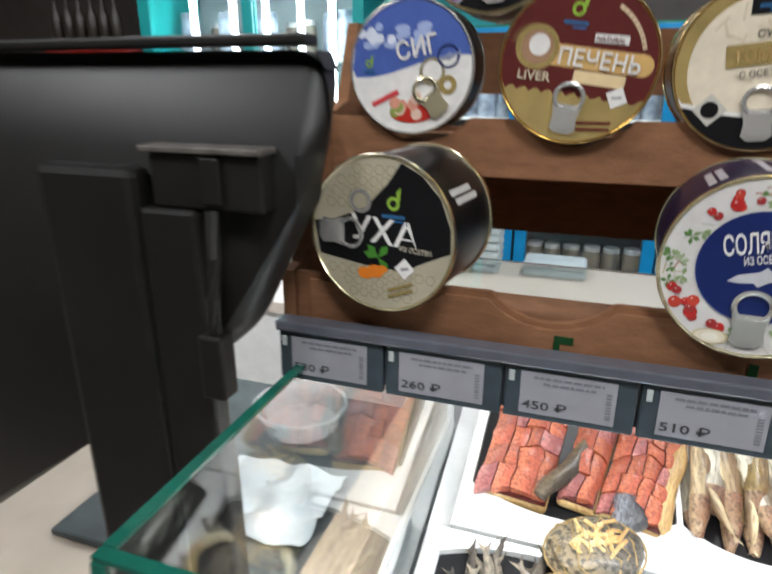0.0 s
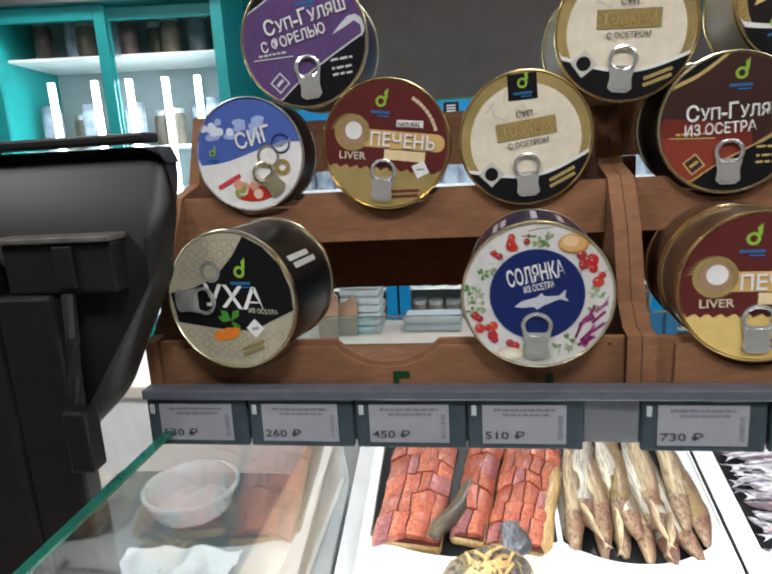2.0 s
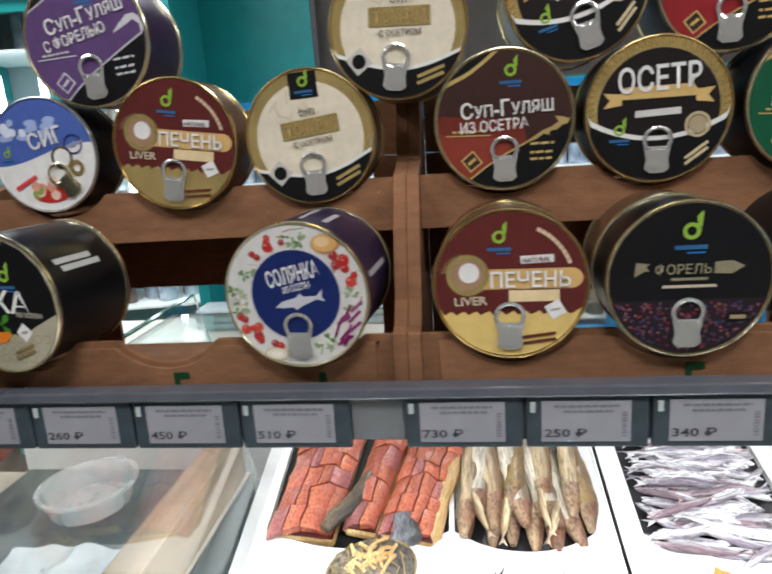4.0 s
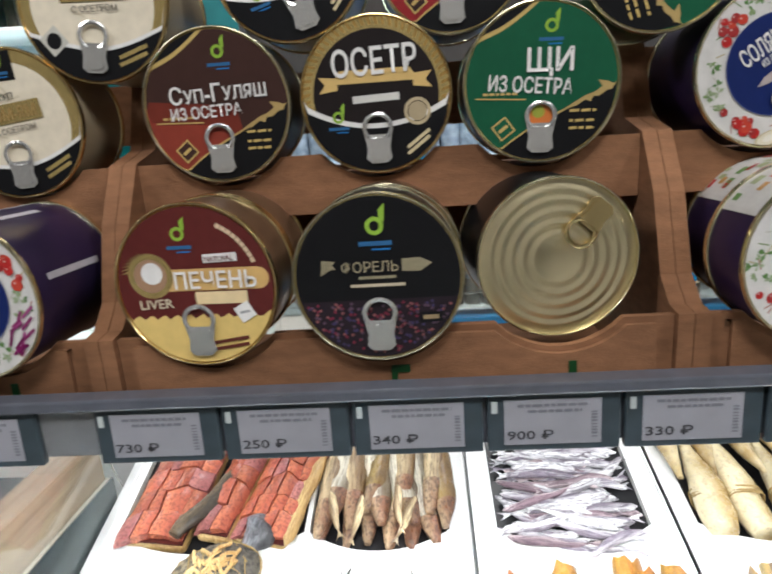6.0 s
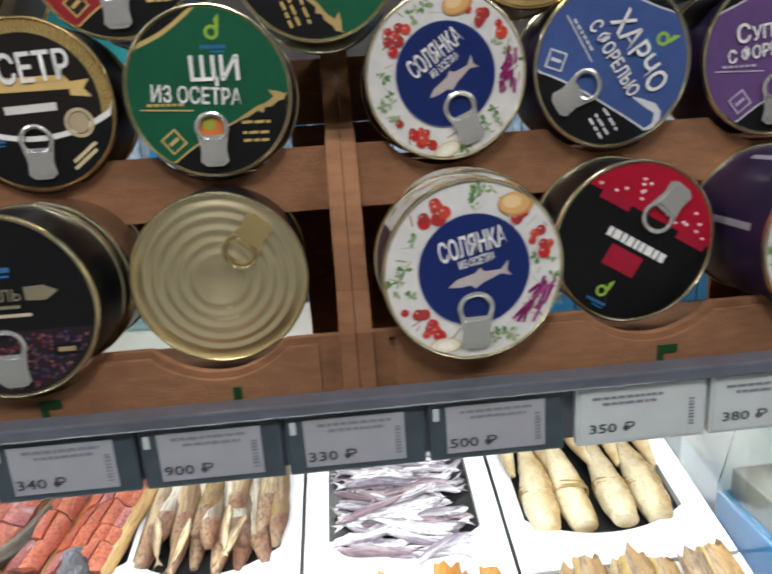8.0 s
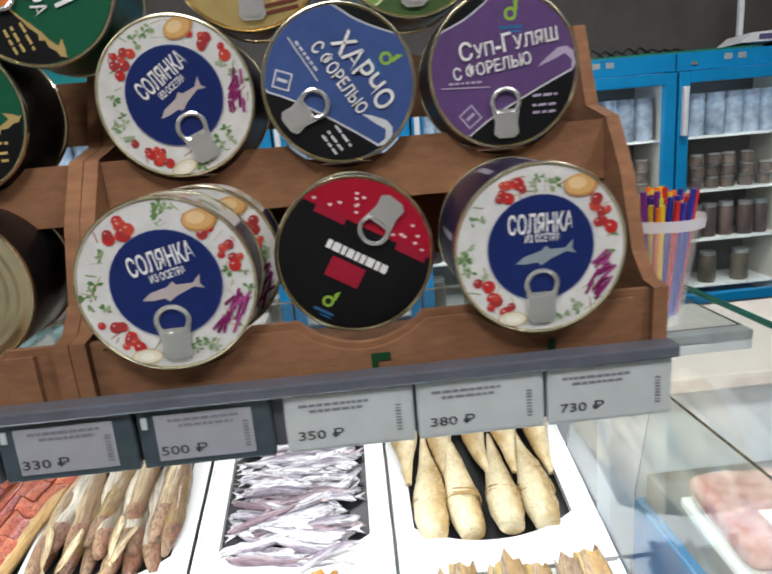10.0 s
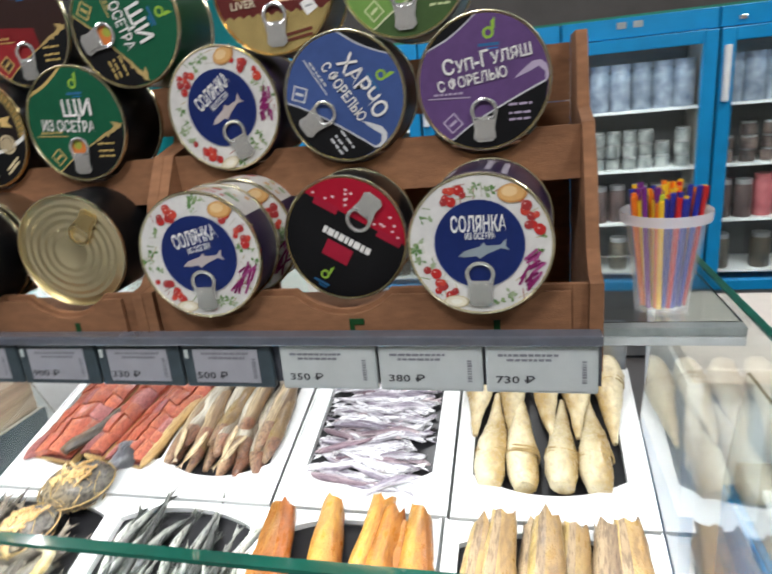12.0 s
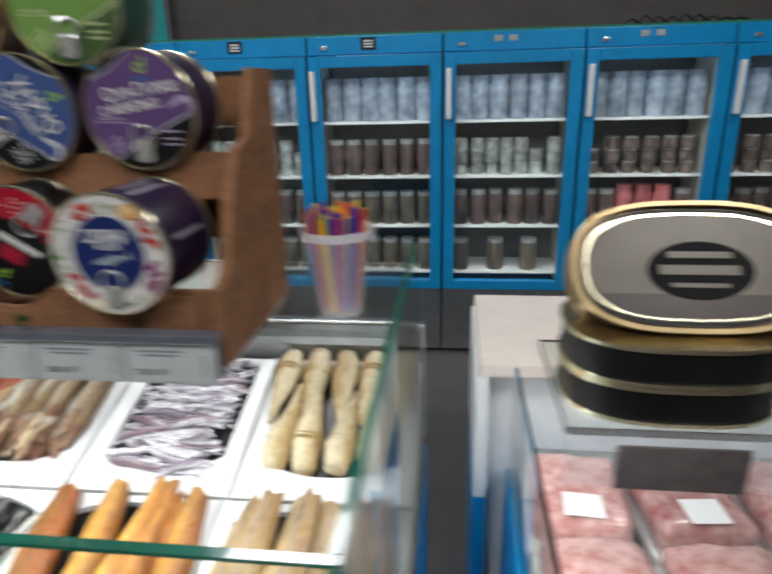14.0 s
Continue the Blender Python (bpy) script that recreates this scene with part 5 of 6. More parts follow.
tin_can(0.2865, 0.086, 1.4555, tomyam_art(), "cream and gold soup can with a black base", LBL_BEIGE, 0.060, roll=3, words=TOM_W)
tin_can(0.119, 0.0845, 1.5391, wave_art(PUR, DK, AG, AG), "purple trout soup can stacked on top", LBL_PURPLE, 0.060, roll=5, words=GUL_F, rim=GOLDP)
tin_can(0.3582, 0.086, 1.528, tomyam_art(), "cream and gold soup can stacked on top", LBL_BEIGE, 0.075, roll=-6, words=TOM_W)
# second carton
tin_can(0.4284, 0.0115, 1.3516, pechen_art(True), "brown and yellow fish liver can", LBL_BROWN, 0.044, words=PEC_W, yaw=-3)
tin_can(0.4304, 0.0575, 1.3516, None, "brown liver can standing behind another", LBL_BROWN, 0.044, yaw=-3)
tin_can(0.5391, 0.0085, 1.3513, forel_art(), "black trout can with a speckled lower half", LBL_BLACK, 0.044, words=[("ФОРЕЛЬ", 0.085, -0.08, 0.15, 0, GOLDP, 0.66)], rim=GOLDP)
tin_can(0.542, 0.0555, 1.3513, None, "black trout can standing behind another", LBL_BROWN, 0.044, rim=GOLDP)
tin_can(0.6499, 0.036, 1.3512, None, "plain gold can turned with its ringed end out", LBL_BLACK, 0.075, yaw=5, rim=GOLDP, tab=mat("brass_tab", (0.90, 0.70, 0.34), 0.2, 1.0, vary=0.1), tab_turn=140, rings=True, lid=mat("satin_gold_lid", (0.93, 0.80, 0.50), 0.30, 0.97, vary=0.08, scale=30))
tin_can(0.4325, 0.084, 1.4577, wave_art((0.045, 0.020, 0.016), DK, AU, AU, gilt=True, blush=(0.150, 0.026, 0.016)), "brown-red sturgeon soup can", LBL_BLACK, 0.060, words=GUL_O, rim=GOLDP)
tin_can(0.5404, 0.085, 1.4574, osetr_art(), "black sturgeon can with an ornate gold border", LBL_BLACK, 0.046, words=OSE_W)
tin_can(0.6484, 0.082, 1.4577, wave_art(GRN, DK, AU, AU, None, (0.55, 0.16, 0.04), True), "green sturgeon cabbage soup can", LBL_BLACK, 0.060, words=SHI_W, rim=GOLDP, roll=-2)
tin_can(0.4861, 0.1, 1.5462, osetr_art(), "black sturgeon can stacked on top", LBL_BEIGE, 0.060, roll=16, words=OSE_W)
tin_can(0.5941, 0.108, 1.545, wave_art((0.030, 0.014, 0.012), DK, AU, AU, gilt=True, blush=(0.16, 0.012, 0.014)), "black and red soup can stacked on top", LBL_BLACK, 0.060, rim=GOLDP)
tin_can(0.7199, 0.08, 1.5325, wave_art(GRN, DK, AU, AU, None, (0.55, 0.16, 0.04), True), "green soup can stacked on top, turned", LBL_GREEN, 0.060, roll=-72, words=SHI_W, rim=GOLDP)
# third carton
tin_can(0.7932, 0.0055, 1.351, solyanka_art(2), "white vegetable-print soup can with a blue centre", LBL_PURPLE, 0.042, words=SOL_W, rim=GOLDP, yaw=3, band=True)
tin_can(0.802, Y1 + 0.046, Z1, solyanka_art(4), "white vegetable-print soup can behind another", LBL_PURPLE, 0.044, rim=GOLDP, yaw=3, band=True)
tin_can(0.9008, 0.0425, 1.3508, cranberry_art(), "navy and red cranberry-print can, tilted", LBL_BLACK, 0.046, roll=-31, words=[], tab_turn=170, rim=GOLDP)
tin_can(1.009, 0.005, 1.3512, solyanka_art(3), "white vegetable-print soup can with a blue centre", LBL_PURPLE, 0.085, yaw=-2, patches=ink(0.30, 0.27, 0.32), words=SOL_V, rim=GOLDP)
tin_can(0.795, 0.0815, 1.458, solyanka_art(5), "white vegetable-print soup can, turned", LBL_PURPLE, 0.085, roll=22, words=SOL_W, rim=GOLDP)
tin_can(0.9013, 0.082, 1.4577, wave_art(BLU, DK, AG, AG), "blue trout soup can, turned on its side", LBL_PURPLE, 0.060, roll=-58, words=HAR_W, rim=GOLDP)
tin_can(1.0114, 0.083, 1.4583, wave_art(PUR, DK, AG, PINK), "purple trout soup can", LBL_PURPLE, 0.060, words=GUL_F, rim=GOLDP)
tin_can(0.8508, 0.087, 1.545, pechen_art(), "brown and gold liver can stacked on top", LBL_BEIGE, 0.046, words=PEC_W)
tin_can(0.9552, 0.089, 1.546, wave_art((0.14, 0.26, 0.06), (0.05, 0.09, 0.03), (0.6, 0.6, 0.4), (0.5, 0.55, 0.3)), "light green soup can stacked on top", LBL_GREEN, 0.060, rim=GOLDP)

# ---- cup of straws ----
cup = thing("straw_cup", "translucent plastic cup of coloured straws on the glass shelf", "cup")
cup.location = (1.162, 0.165, 1.2445)
CUPM = mat("frosted_cup", (0.80, 0.80, 0.82), 0.22, vary=0.05, alpha=0.14)
cp = part("cup_wall", lathe(bmesh.new(), [(0, 0.001), (0.0225, 0.001), (0.0235, 0), (0.0255, 0.02), (0.0345, 0.083), (0.0375, 0.0835), (0.0383, 0.090), (0.0378, 0.092), (0.0335, 0.089), (0.0245, 0.02), (0.022, 0.003), (0, 0.003)], 36), CUPM, cup, smooth=True)
cp.visible_shadow = False
cr = part("cup_rim", lathe(bmesh.new(), [(0.0352, 0.0832), (0.0379, 0.0832), (0.0388, 0.0900), (0.0382, 0.0925), (0.0368, 0.0905), (0.0352, 0.0832)], 36), mat("milky_rim", (0.74, 0.72, 0.74), 0.25, vary=0.05, alpha=0.5), cup, "milky rolled rim", smooth=True)
cr.visible_shadow = False
RS = random.Random(12)
STC = [mat("straw_" + n, c, 0.3, vary=0.05, coat=0.3) for n, c in (("orange", (0.80, 0.18, 0.01)), ("yellow", (0.80, 0.50, 0.02)), ("red", (0.55, 0.02, 0.02)), ("blue", (0.02, 0.03, 0.30)), ("purple", (0.16, 0.02, 0.20)), ("green", (0.45, 0.55, 0.03)))]
for i in range(84):
    a, q = RS.uniform(0, 6.28), math.sqrt(RS.random())
    b0 = Vector((0.018 * q * math.cos(a), 0.018 * q * math.sin(a), 0.004))
    b1 = Vector((0.031 * q * math.cos(a), 0.031 * q * math.sin(a), 0.106 + RS.uniform(-0.005, 0.010)))
    bm = tube(bmesh.new(), [b0, b1], 0.0025, 7)
    part("straw", bm, STC[RS.choice((0, 0, 1, 1, 1, 2, 3, 3, 4, 5))], cup)

# ---- till monitor ----
till = thing("till_monitor", "black till monitor seen from behind beside the case", "monitor")
bm = prism(bmesh.new(), [(-0.47, 0.940), (-0.161, 1.172), (-0.10, 1.215), (-0.055, 1.250), (-0.012, 1.288), (0.030, 1.375), (0.044, 1.420), (0.042, 1.452), (0.034, 1.464), (-0.47, 1.466)], "y", -0.030, 0.006)
bmesh.ops.bevel(bm, geom=[e for e in bm.edges if e.calc_length() > 0.001], offset=0.014, segments=4, affect="EDGES", profile=0.5)
bmesh.ops.bisect_plane(bm, geom=bm.verts[:] + bm.edges[:] + bm.faces[:], plane_co=(0, 0, 1.405), plane_no=(0, 0, 1))
for v in bm.verts:
    if v.co.z > 1.4051 and v.co.y < -0.010:
        v.co.y += 0.55 * (v.co.z - 1.405)
part("rear_shell", bm, mat("satin_black_shell", (0.009, 0.008, 0.007), 0.46, spec=0.45, vary=0.2, scale=30, bump=0.1, bscale=900), till, smooth=True)
part("top_lip", newbox(-0.47, 0.028, -0.008, 0.012, 1.4665, 1.4735, 0.002), BLACKP, till)
part("bracket_top", newbox(-0.066, 0.018, -0.050, -0.029, 1.406, 1.410, 0.001), mat("worn_bracket_edge", (0.20, 0.18, 0.16), 0.45, 0.4, vary=0.3, scale=80), till, "worn steel bracket flange")
part("bracket_lower", newbox(-0.062, 0.016, -0.046, -0.029, 1.372, 1.4055, 0.002), BLACKP, till)
part("bracket_rib", newbox(-0.024, -0.010, -0.049, -0.0465, 1.376, 1.404, 0.001), BLACKP, till)
part("stand_arm", newbox(-0.150, -0.072, -0.052, -0.031, 0.905, 1.396, 0.006), BLACKP, till)
part("stand_side", newbox(-0.0715, -0.030, -0.050, -0.031, 0.905, 1.3715, 0.003), BLACKP, till)
part("cable", tube(bmesh.new(), [(-0.018, -0.048, 1.372), (-0.014, -0.056, 1.345), (-0.016, -0.058, 1.32), (-0.018, -0.056, 1.295)], 0.0045), BLACKP, till, smooth=True)
part("cable_plug", newbox(-0.027, -0.010, -0.064, -0.048, 1.252, 1.296, 0.002), BLACKP, till)
part("base", newbox(-0.20, -0.055, -0.12, 0.10, 0.887, 0.904, 0.004), BLACKP, till)
DESKM = mat("cream_desk", (0.44, 0.38, 0.31), 0.45, vary=0.08, scale=14)
desk = tagged(part("till_counter", newbox(-1.4, 0.004, -0.16, 0.55, 0.0, 0.885, 0.004), DESKM), "cream till counter beside the display case", "counter")
ledge = tagged(part("wooden_ledge", newbox(-0.050, 0.000, -0.16, 0.54, 0.886, 0.966, 0.002), WOOD), "pale wooden ledge along the case end", "ledge")
SLATE = mat("slate_tray", (0.07, 0.085, 0.09), 0.4, vary=0.25, scale=18)
tagged(part("serving_tray", newbox(-0.42, -0.060, 0.10, 0.54, 0.886, 0.897, 0.004), SLATE), "slate grey tray on the till counter", "tray")
tub = tagged(part("plastic_tub", lathe(bmesh.new(), [(0, 0), (0.058, 0), (0.062, 0.002), (0.074, 0.036), (0.078, 0.037), (0.078, 0.042), (0.072, 0.042), (0.060, 0.004), (0, 0.003)], 40), mat("milky_tub", (0.75, 0.76, 0.76), 0.25, vary=0.05, alpha=0.35), smooth=True), "milky round plastic tub on the grey tray", "tub")
tub.location = (-0.225, 0.43, 0.8975)
wrap = bmesh.new()
bmesh.ops.create_grid(wrap, x_segments=14, y_segments=12, size=1)
for v in wrap.verts:
    q = noise.noise(Vector((v.co.x * 2.2, v.co.y * 2.2, 3)))
    v.co = Vector((v.co.x * 0.085, v.co.y * 0.075, 0.018 + 0.016 * q + 0.010 * noise.noise(v.co * 7)))
bmesh.ops.solidify(wrap, geom=wrap.faces, thickness=0.0012)
wo = tagged(part("paper_wrap", wrap, mat("white_paper", (0.66, 0.70, 0.74), 0.7, vary=0.08, scale=30), smooth=True), "crumpled white wrapping paper on the grey tray", "paper")
wo.location = (-0.18, 0.24, 0.888)

# ---- staff side: worktops ----
wt = thing("back_worktop", "cream worktop behind the case, cleared", "worktop")
part("top", newbox(-0.75, 0.62, 0.86, 1.39, 0.90, 0.93, 0.003), TOPW, wt)
part("cabinet", newbox(-0.73, 0.60, 0.88, 1.38, 0.0, 0.899), WHITE, wt)
wt = thing("end_worktop", "cream worktop with a white end panel", "worktop")
part("top", newbox(1.338, 2.6, 0.672, 1.085, 0.90, 0.93, 0.003), TOPW, wt)
part("end_panel", newbox(1.330, 1.358, 0.675, 1.08, 0.60, 0.899, 0.002), WHITE, wt, "glossy white end panel")
part("cabinet", newbox(1.359, 2.59, 0.735, 1.08, 0.0, 0.899), WHITE, wt)
part("blue_base", newbox(1.332, 1.3585, 0.677, 1.078, 0.0, 0.599), BLUE, wt, "blue lower end panel")

# tubs on the back worktop
TUBM = mat("frosted_tub", (0.42, 0.50, 0.52), 0.35, vary=0.15, scale=30)
for (bx, by, n, w) in ((-0.08, 1.30, 7, 0.060), (0.13, 1.31, 2, 0.085), (-0.30, 1.28, 3, 0.09)):
    for i in range(n):
        ob = tagged(part("plastic_tub", newbox(-w, w, -0.055, 0.055, 0, 0.022, 0.008), TUBM), "frosted food tub on the worktop", "tub", "food tubs")
        ob.location = (bx, by, 0.931 + 0.0232 * i)
bag = bmesh.new()
for i, (bx, h) in enumerate(((-0.02, 0.13), (0.03, 0.11))):
    prism(bag, [(bx - 0.05, 0.0), (bx + 0.04, 0.0), (bx + 0.045, h), (bx + 0.03, h * 1.12), (bx - 0.03, h * 0.7)], "y", 0.90 + 0.03 * i, 0.915 + 0.03 * i)
ob = tagged(part("paper_bag", bag, mat("kraft_paper", (0.40, 0.27, 0.18), 0.8, vary=0.2, scale=30)), "crumpled brown paper on the worktop", "paper")
ob.location = (-0.16, 0.30, 0.931)

# ---- blue fridges ----
FRY, FRT = 2.67, 1.69


def jar_mesh(name, r, h, body, lidm):
    bm = bmesh.new()
    lathe(bm, [(0, 0), (r * 0.92, 0), (r, 0.006), (r, h * 0.78), (r * 0.86, h * 0.86), (r * 0.86, h * 0.87)], 14)
    n = len(bm.faces)
    lathe(bm, [(r * 0.9, h * 0.87), (r * 0.9, h), (0, h)], 14)
    bm.faces.ensure_lookup_table()
    for f in bm.faces[n:]:
        f.material_index = 1
    for f in bm.faces:
        f.smooth = True
    bmesh.ops.recalc_face_normals(bm, faces=bm.faces)
    me = bpy.data.meshes.new(name)
    bm.to_mesh(me)
    bm.free()
    me.materials.append(body)
    me.materials.append(lidm)
    me.set_sharp_from_angle(angle=radians(40))
    return me


def goods(n, c, c2, rough=0.3):
    return mat("goods_" + n, c, rough, vary=0.3, scale=22, col2=c2, coat=0.3, rnd=0.25)


LIDM = mat("goods_lid", (0.5, 0.5, 0.5), 0.35, 0.6, vary=0.1, rnd=0.3)
JARS = {
    "pack": (jar_mesh("vacuum_pack", 0.050, 0.215, goods("foil", (0.46, 0.52, 0.60), (0.16, 0.20, 0.27), 0.16), goods("foil_cap", (0.35, 0.42, 0.5), (0.1, 0.1, 0.14))), "shiny blue-grey vacuum pack in the fridge", "pack"),
    "tub": (jar_mesh("white_tub", 0.036, 0.062, goods("tub", (0.50, 0.52, 0.50), (0.13, 0.15, 0.15)), LIDM), "small pale tub in the fridge", "tub"),
    "jar": (jar_mesh("dark_jar", 0.042, 0.185, goods("jar", (0.16, 0.10, 0.09), (0.035, 0.03, 0.03)), LIDM), "dark glass jar in the fridge", "jar"),
    "brown": (jar_mesh("brown_jar", 0.036, 0.060, goods("brown", (0.25, 0.18, 0.15), (0.06, 0.05, 0.05)), LIDM), "small brown jar in the fridge", "jar"),
    "pink": (jar_mesh("pink_bottle", 0.045, 0.205, goods("pink", (0.55, 0.17, 0.18), (0.36, 0.09, 0.1)), goods("pink_cap", (0.5, 0.16, 0.17), (0.4, 0.1, 0.1))), "pink bottle in the fridge", "bottle"),
    "low": (jar_mesh("low_jar", 0.046, 0.175, goods("low", (0.15, 0.115, 0.08), (0.06, 0.06, 0.05)), LIDM), "dim jar on the lowest fridge shelf", "jar"),
}
LEV = (0.468, 0.728, 0.995, 1.278)
DARKGASKET = mat("black_gasket", (0.008, 0.012, 0.02), 0.6, vary=0.1)
RJ = random.Random(31)
PALELINER = mat("pale_liner", (0.62, 0.58, 0.52), 0.4, vary=0.06, scale=8)
EDGES = [-0.82, -0.142, 0.538, 1.216, 1.888, 2.56, 3.24]
for k in range(6):
    x0, x1 = EDGES[k] + 0.004, EDGES[k + 1] - 0.004
    fr = thing("upright_fridge", "bright blue glass-door fridge full of jars", "fridge", "blue fridges")
    part("back", newbox(x0, x1, FRY + 0.36, FRY + 0.38, 0.05, FRT), FRIDGEIN, fr)
    for a, b in ((x0, x0 + 0.03), (x1 - 0.03, x1)):
        part("side", newbox(a, b, FRY + 0.05, FRY + 0.359, 0.05, FRT - 0.031), BLUE, fr)
    for a in (x0 + 0.0302, x1 - 0.0342):
        part("side_liner", newbox(a, a + 0.004, FRY + 0.055, FRY + 0.358, 0.385, FRT - 0.035), PALELINER, fr, "pale inner side lining")
    part("roof", newbox(x0, x1, FRY + 0.05, FRY + 0.359, FRT - 0.03, FRT), BLUE, fr)
    part("base", newbox(x0, x1, FRY + 0.05, FRY + 0.359, 0.0, 0.38), BLUE, fr)
    part("header", newbox(x0, x1, FRY + 0.005, FRY + 0.049, 1.605, FRT, 0.003), BLUE, fr)
    part("kick_panel", newbox(x0, x1, FRY + 0.005, FRY + 0.049, 0.02, 0.385, 0.003), STEEL, fr, "grey lower grille panel")
    door = part("door", newbox(x0 + 0.002, x0 + 0.060, FRY - 0.02, FRY + 0.022, 0.39, 1.60, 0.004), BLUE, fr, "blue door frame")
    part("door_stile", newbox(x1 - 0.060, x1 - 0.002, FRY - 0.02, FRY + 0.022, 0.39, 1.60, 0.004), BLUE, door)
    part("door_rail", newbox(x0 + 0.061, x1 - 0.061, FRY - 0.02, FRY + 0.022, 1.545, 1.60, 0.003), BLUE, door)
    part("door_rail", newbox(x0 + 0.061, x1 - 0.061, FRY - 0.02, FRY + 0.022, 0.39, 0.44, 0.003), BLUE, door)
    pn = part("pane", newbox(x0 + 0.058, x1 - 0.058, FRY + 0.0, FRY + 0.006, 0.438, 1.547), GLASS, door)
    pn.visible_shadow = False
    part("handle", newbox(x0 + 0.012, x0 + 0.038, FRY - 0.055, FRY - 0.021, 1.290, 1.530, 0.006), WHITE, door, "white bar handle")
    part("hinge", newbox(x0 + 0.07, x0 + 0.10, FRY - 0.004, FRY + 0.004, 1.628, 1.646, 0.002), SILVER, fr)
    part("gasket", newbox(x1 - 0.003, x1 + 0.003, FRY - 0.010, FRY + 0.03, 0.39, 1.60), DARKGASKET, fr)
    if k in (2, 1):
        part("sticker", newbox(x0 + 0.27, x0 + 0.345, FRY + 0.002, FRY + 0.0045, 1.625, 1.682), BLACKP, fr, "small black sticker")
        bm = bmesh.new()
        for i in range(3):
            box(bm, x0 + 0.285, x0 + 0.33, FRY + 0.0008, FRY + 0.0018, 1.636 + 0.013 * i, 1.643 + 0.013 * i)
        part("sticker_print", bm, WHITE, fr)
    if k >= 3:
        for i in range(2):
            part("sticker", newbox(x0 + 0.24 + 0.07 * i, x0 + 0.28 + 0.07 * i, FRY + 0.002, FRY + 0.0045, 1.645, 1.672), TAGL, fr, "small pale sticker")
    part("led_tube", newbox(x0 + 0.09, x1 - 0.09, FRY + 0.035, FRY + 0.05, 1.550, 1.566), LED, fr, "glowing led tube")
    for zz in LEV:
        part("shelf", newbox(x0 + 0.031, x1 - 0.031, FRY + 0.07, FRY + 0.35, zz - 0.012, zz), WHITE, fr, "white wire shelf")
    rows = (("low",) * 6, ("jar",) * 6 if k != 4 else ("jar", "jar", "pink", "pink", "pink", "jar"), ("tub",) * 7 if k in (0, 1, 3) else ("brown",) * 6, ("pack",) * 6)
    if k == 2:
        rows = (("low",) * 6, ("low",) * 6, ("jar",) * 6, ("pack",) * 6)
    for zz, row in zip(LEV, rows):
        for i, kind in enumerate(row):
            if kind == "low" and i % 2 and k > 2:
                continue
            xx = x0 + 0.095 + (x1 - x0 - 0.19) * i / (len(row) - 1) + RJ.uniform(-0.006, 0.006)
            me, lab, cat = JARS[kind]
            for s in range({"tub": 3, "brown": 3}.get(kind, 1) - (RJ.random() < 0.25 and kind in ("tub", "brown"))):
                ob = tagged(new(me.name, me), lab, cat, "goods in the fridges")
                ob.matrix_world = pose(xx, FRY + 0.125 + RJ.uniform(0, 0.03) , zz + 0.0625 * s + 0.0003, 0, 0, RJ.uniform(0, 360))

# cables and odds and ends on the fridge tops
for i in range(9):
    px = 2.05 + 0.06 * i
    bm = tube(bmesh.new(), [(px, FRY + 0.04 + RJ.uniform(0, 0.05), FRT + 0.006), (px + 0.05, FRY + 0.06, FRT + RJ.uniform(0.02, 0.05)), (px + 0.11, FRY + 0.05, FRT + 0.006)], 0.006)
    tagged(part("cable", bm, BLACKP, smooth=True), "black cable lying on top of the fridges", "cable", "cables on the fridges")
tagged(part("cornice", newbox(-0.42, 3.0, FRY + 0.03, FRY + 0.045, FRT + 0.001, FRT + 0.012), mat("green_trim", (0.02, 0.22, 0.14), 0.5)), "thin green trim along the fridge tops", "trim", kind="structure")
tagged(part("wall_panel", newbox(-1.05, -0.36, 3.06, 3.10, 0.0, 2.5), TEAL), "teal wall panel beside the taupe wall", "wall panel", kind="structure")
tagged(part("wall_panel_trim", newbox(-0.358, -0.33, 3.06, 3.10, 0.0, 2.5), FRIDGEIN), "pale edge strip of the teal panel", "trim", kind="structure")

# ---- teal sliding-door fridge ----
tf = thing("sliding_fridge", "teal sliding-door fridge with glowing led tubes", "fridge")
tf.matrix_world = pose(-1.894, 2.136, 0, 0, 0, 9.8)
W2, H2 = 1.08, 2.22
part("side", newbox(0, 0.05, 0.02, 0.60, 0.0, H2), TEAL, tf)
part("side", newbox(W2 - 0.05, W2, 0.02, 0.60, 0.0, H2), TEAL, tf)
part("back", newbox(0.051, W2 - 0.051, 0.57, 0.60, 0.0, H2), TEALIN, tf)
part("top_box", newbox(0, W2, 0.0, 0.60, H2 + 0.001, H2 + 0.35, 0.004), TEAL, tf)
part("top_track", newbox(0, W2, -0.01, 0.019, H2 - 0.045, H2, 0.003), STEEL, tf, "brushed steel door track")
part("base", newbox(0.051, W2 - 0.051, 0.02, 0.56, 0.0, 0.35), TEAL, tf)
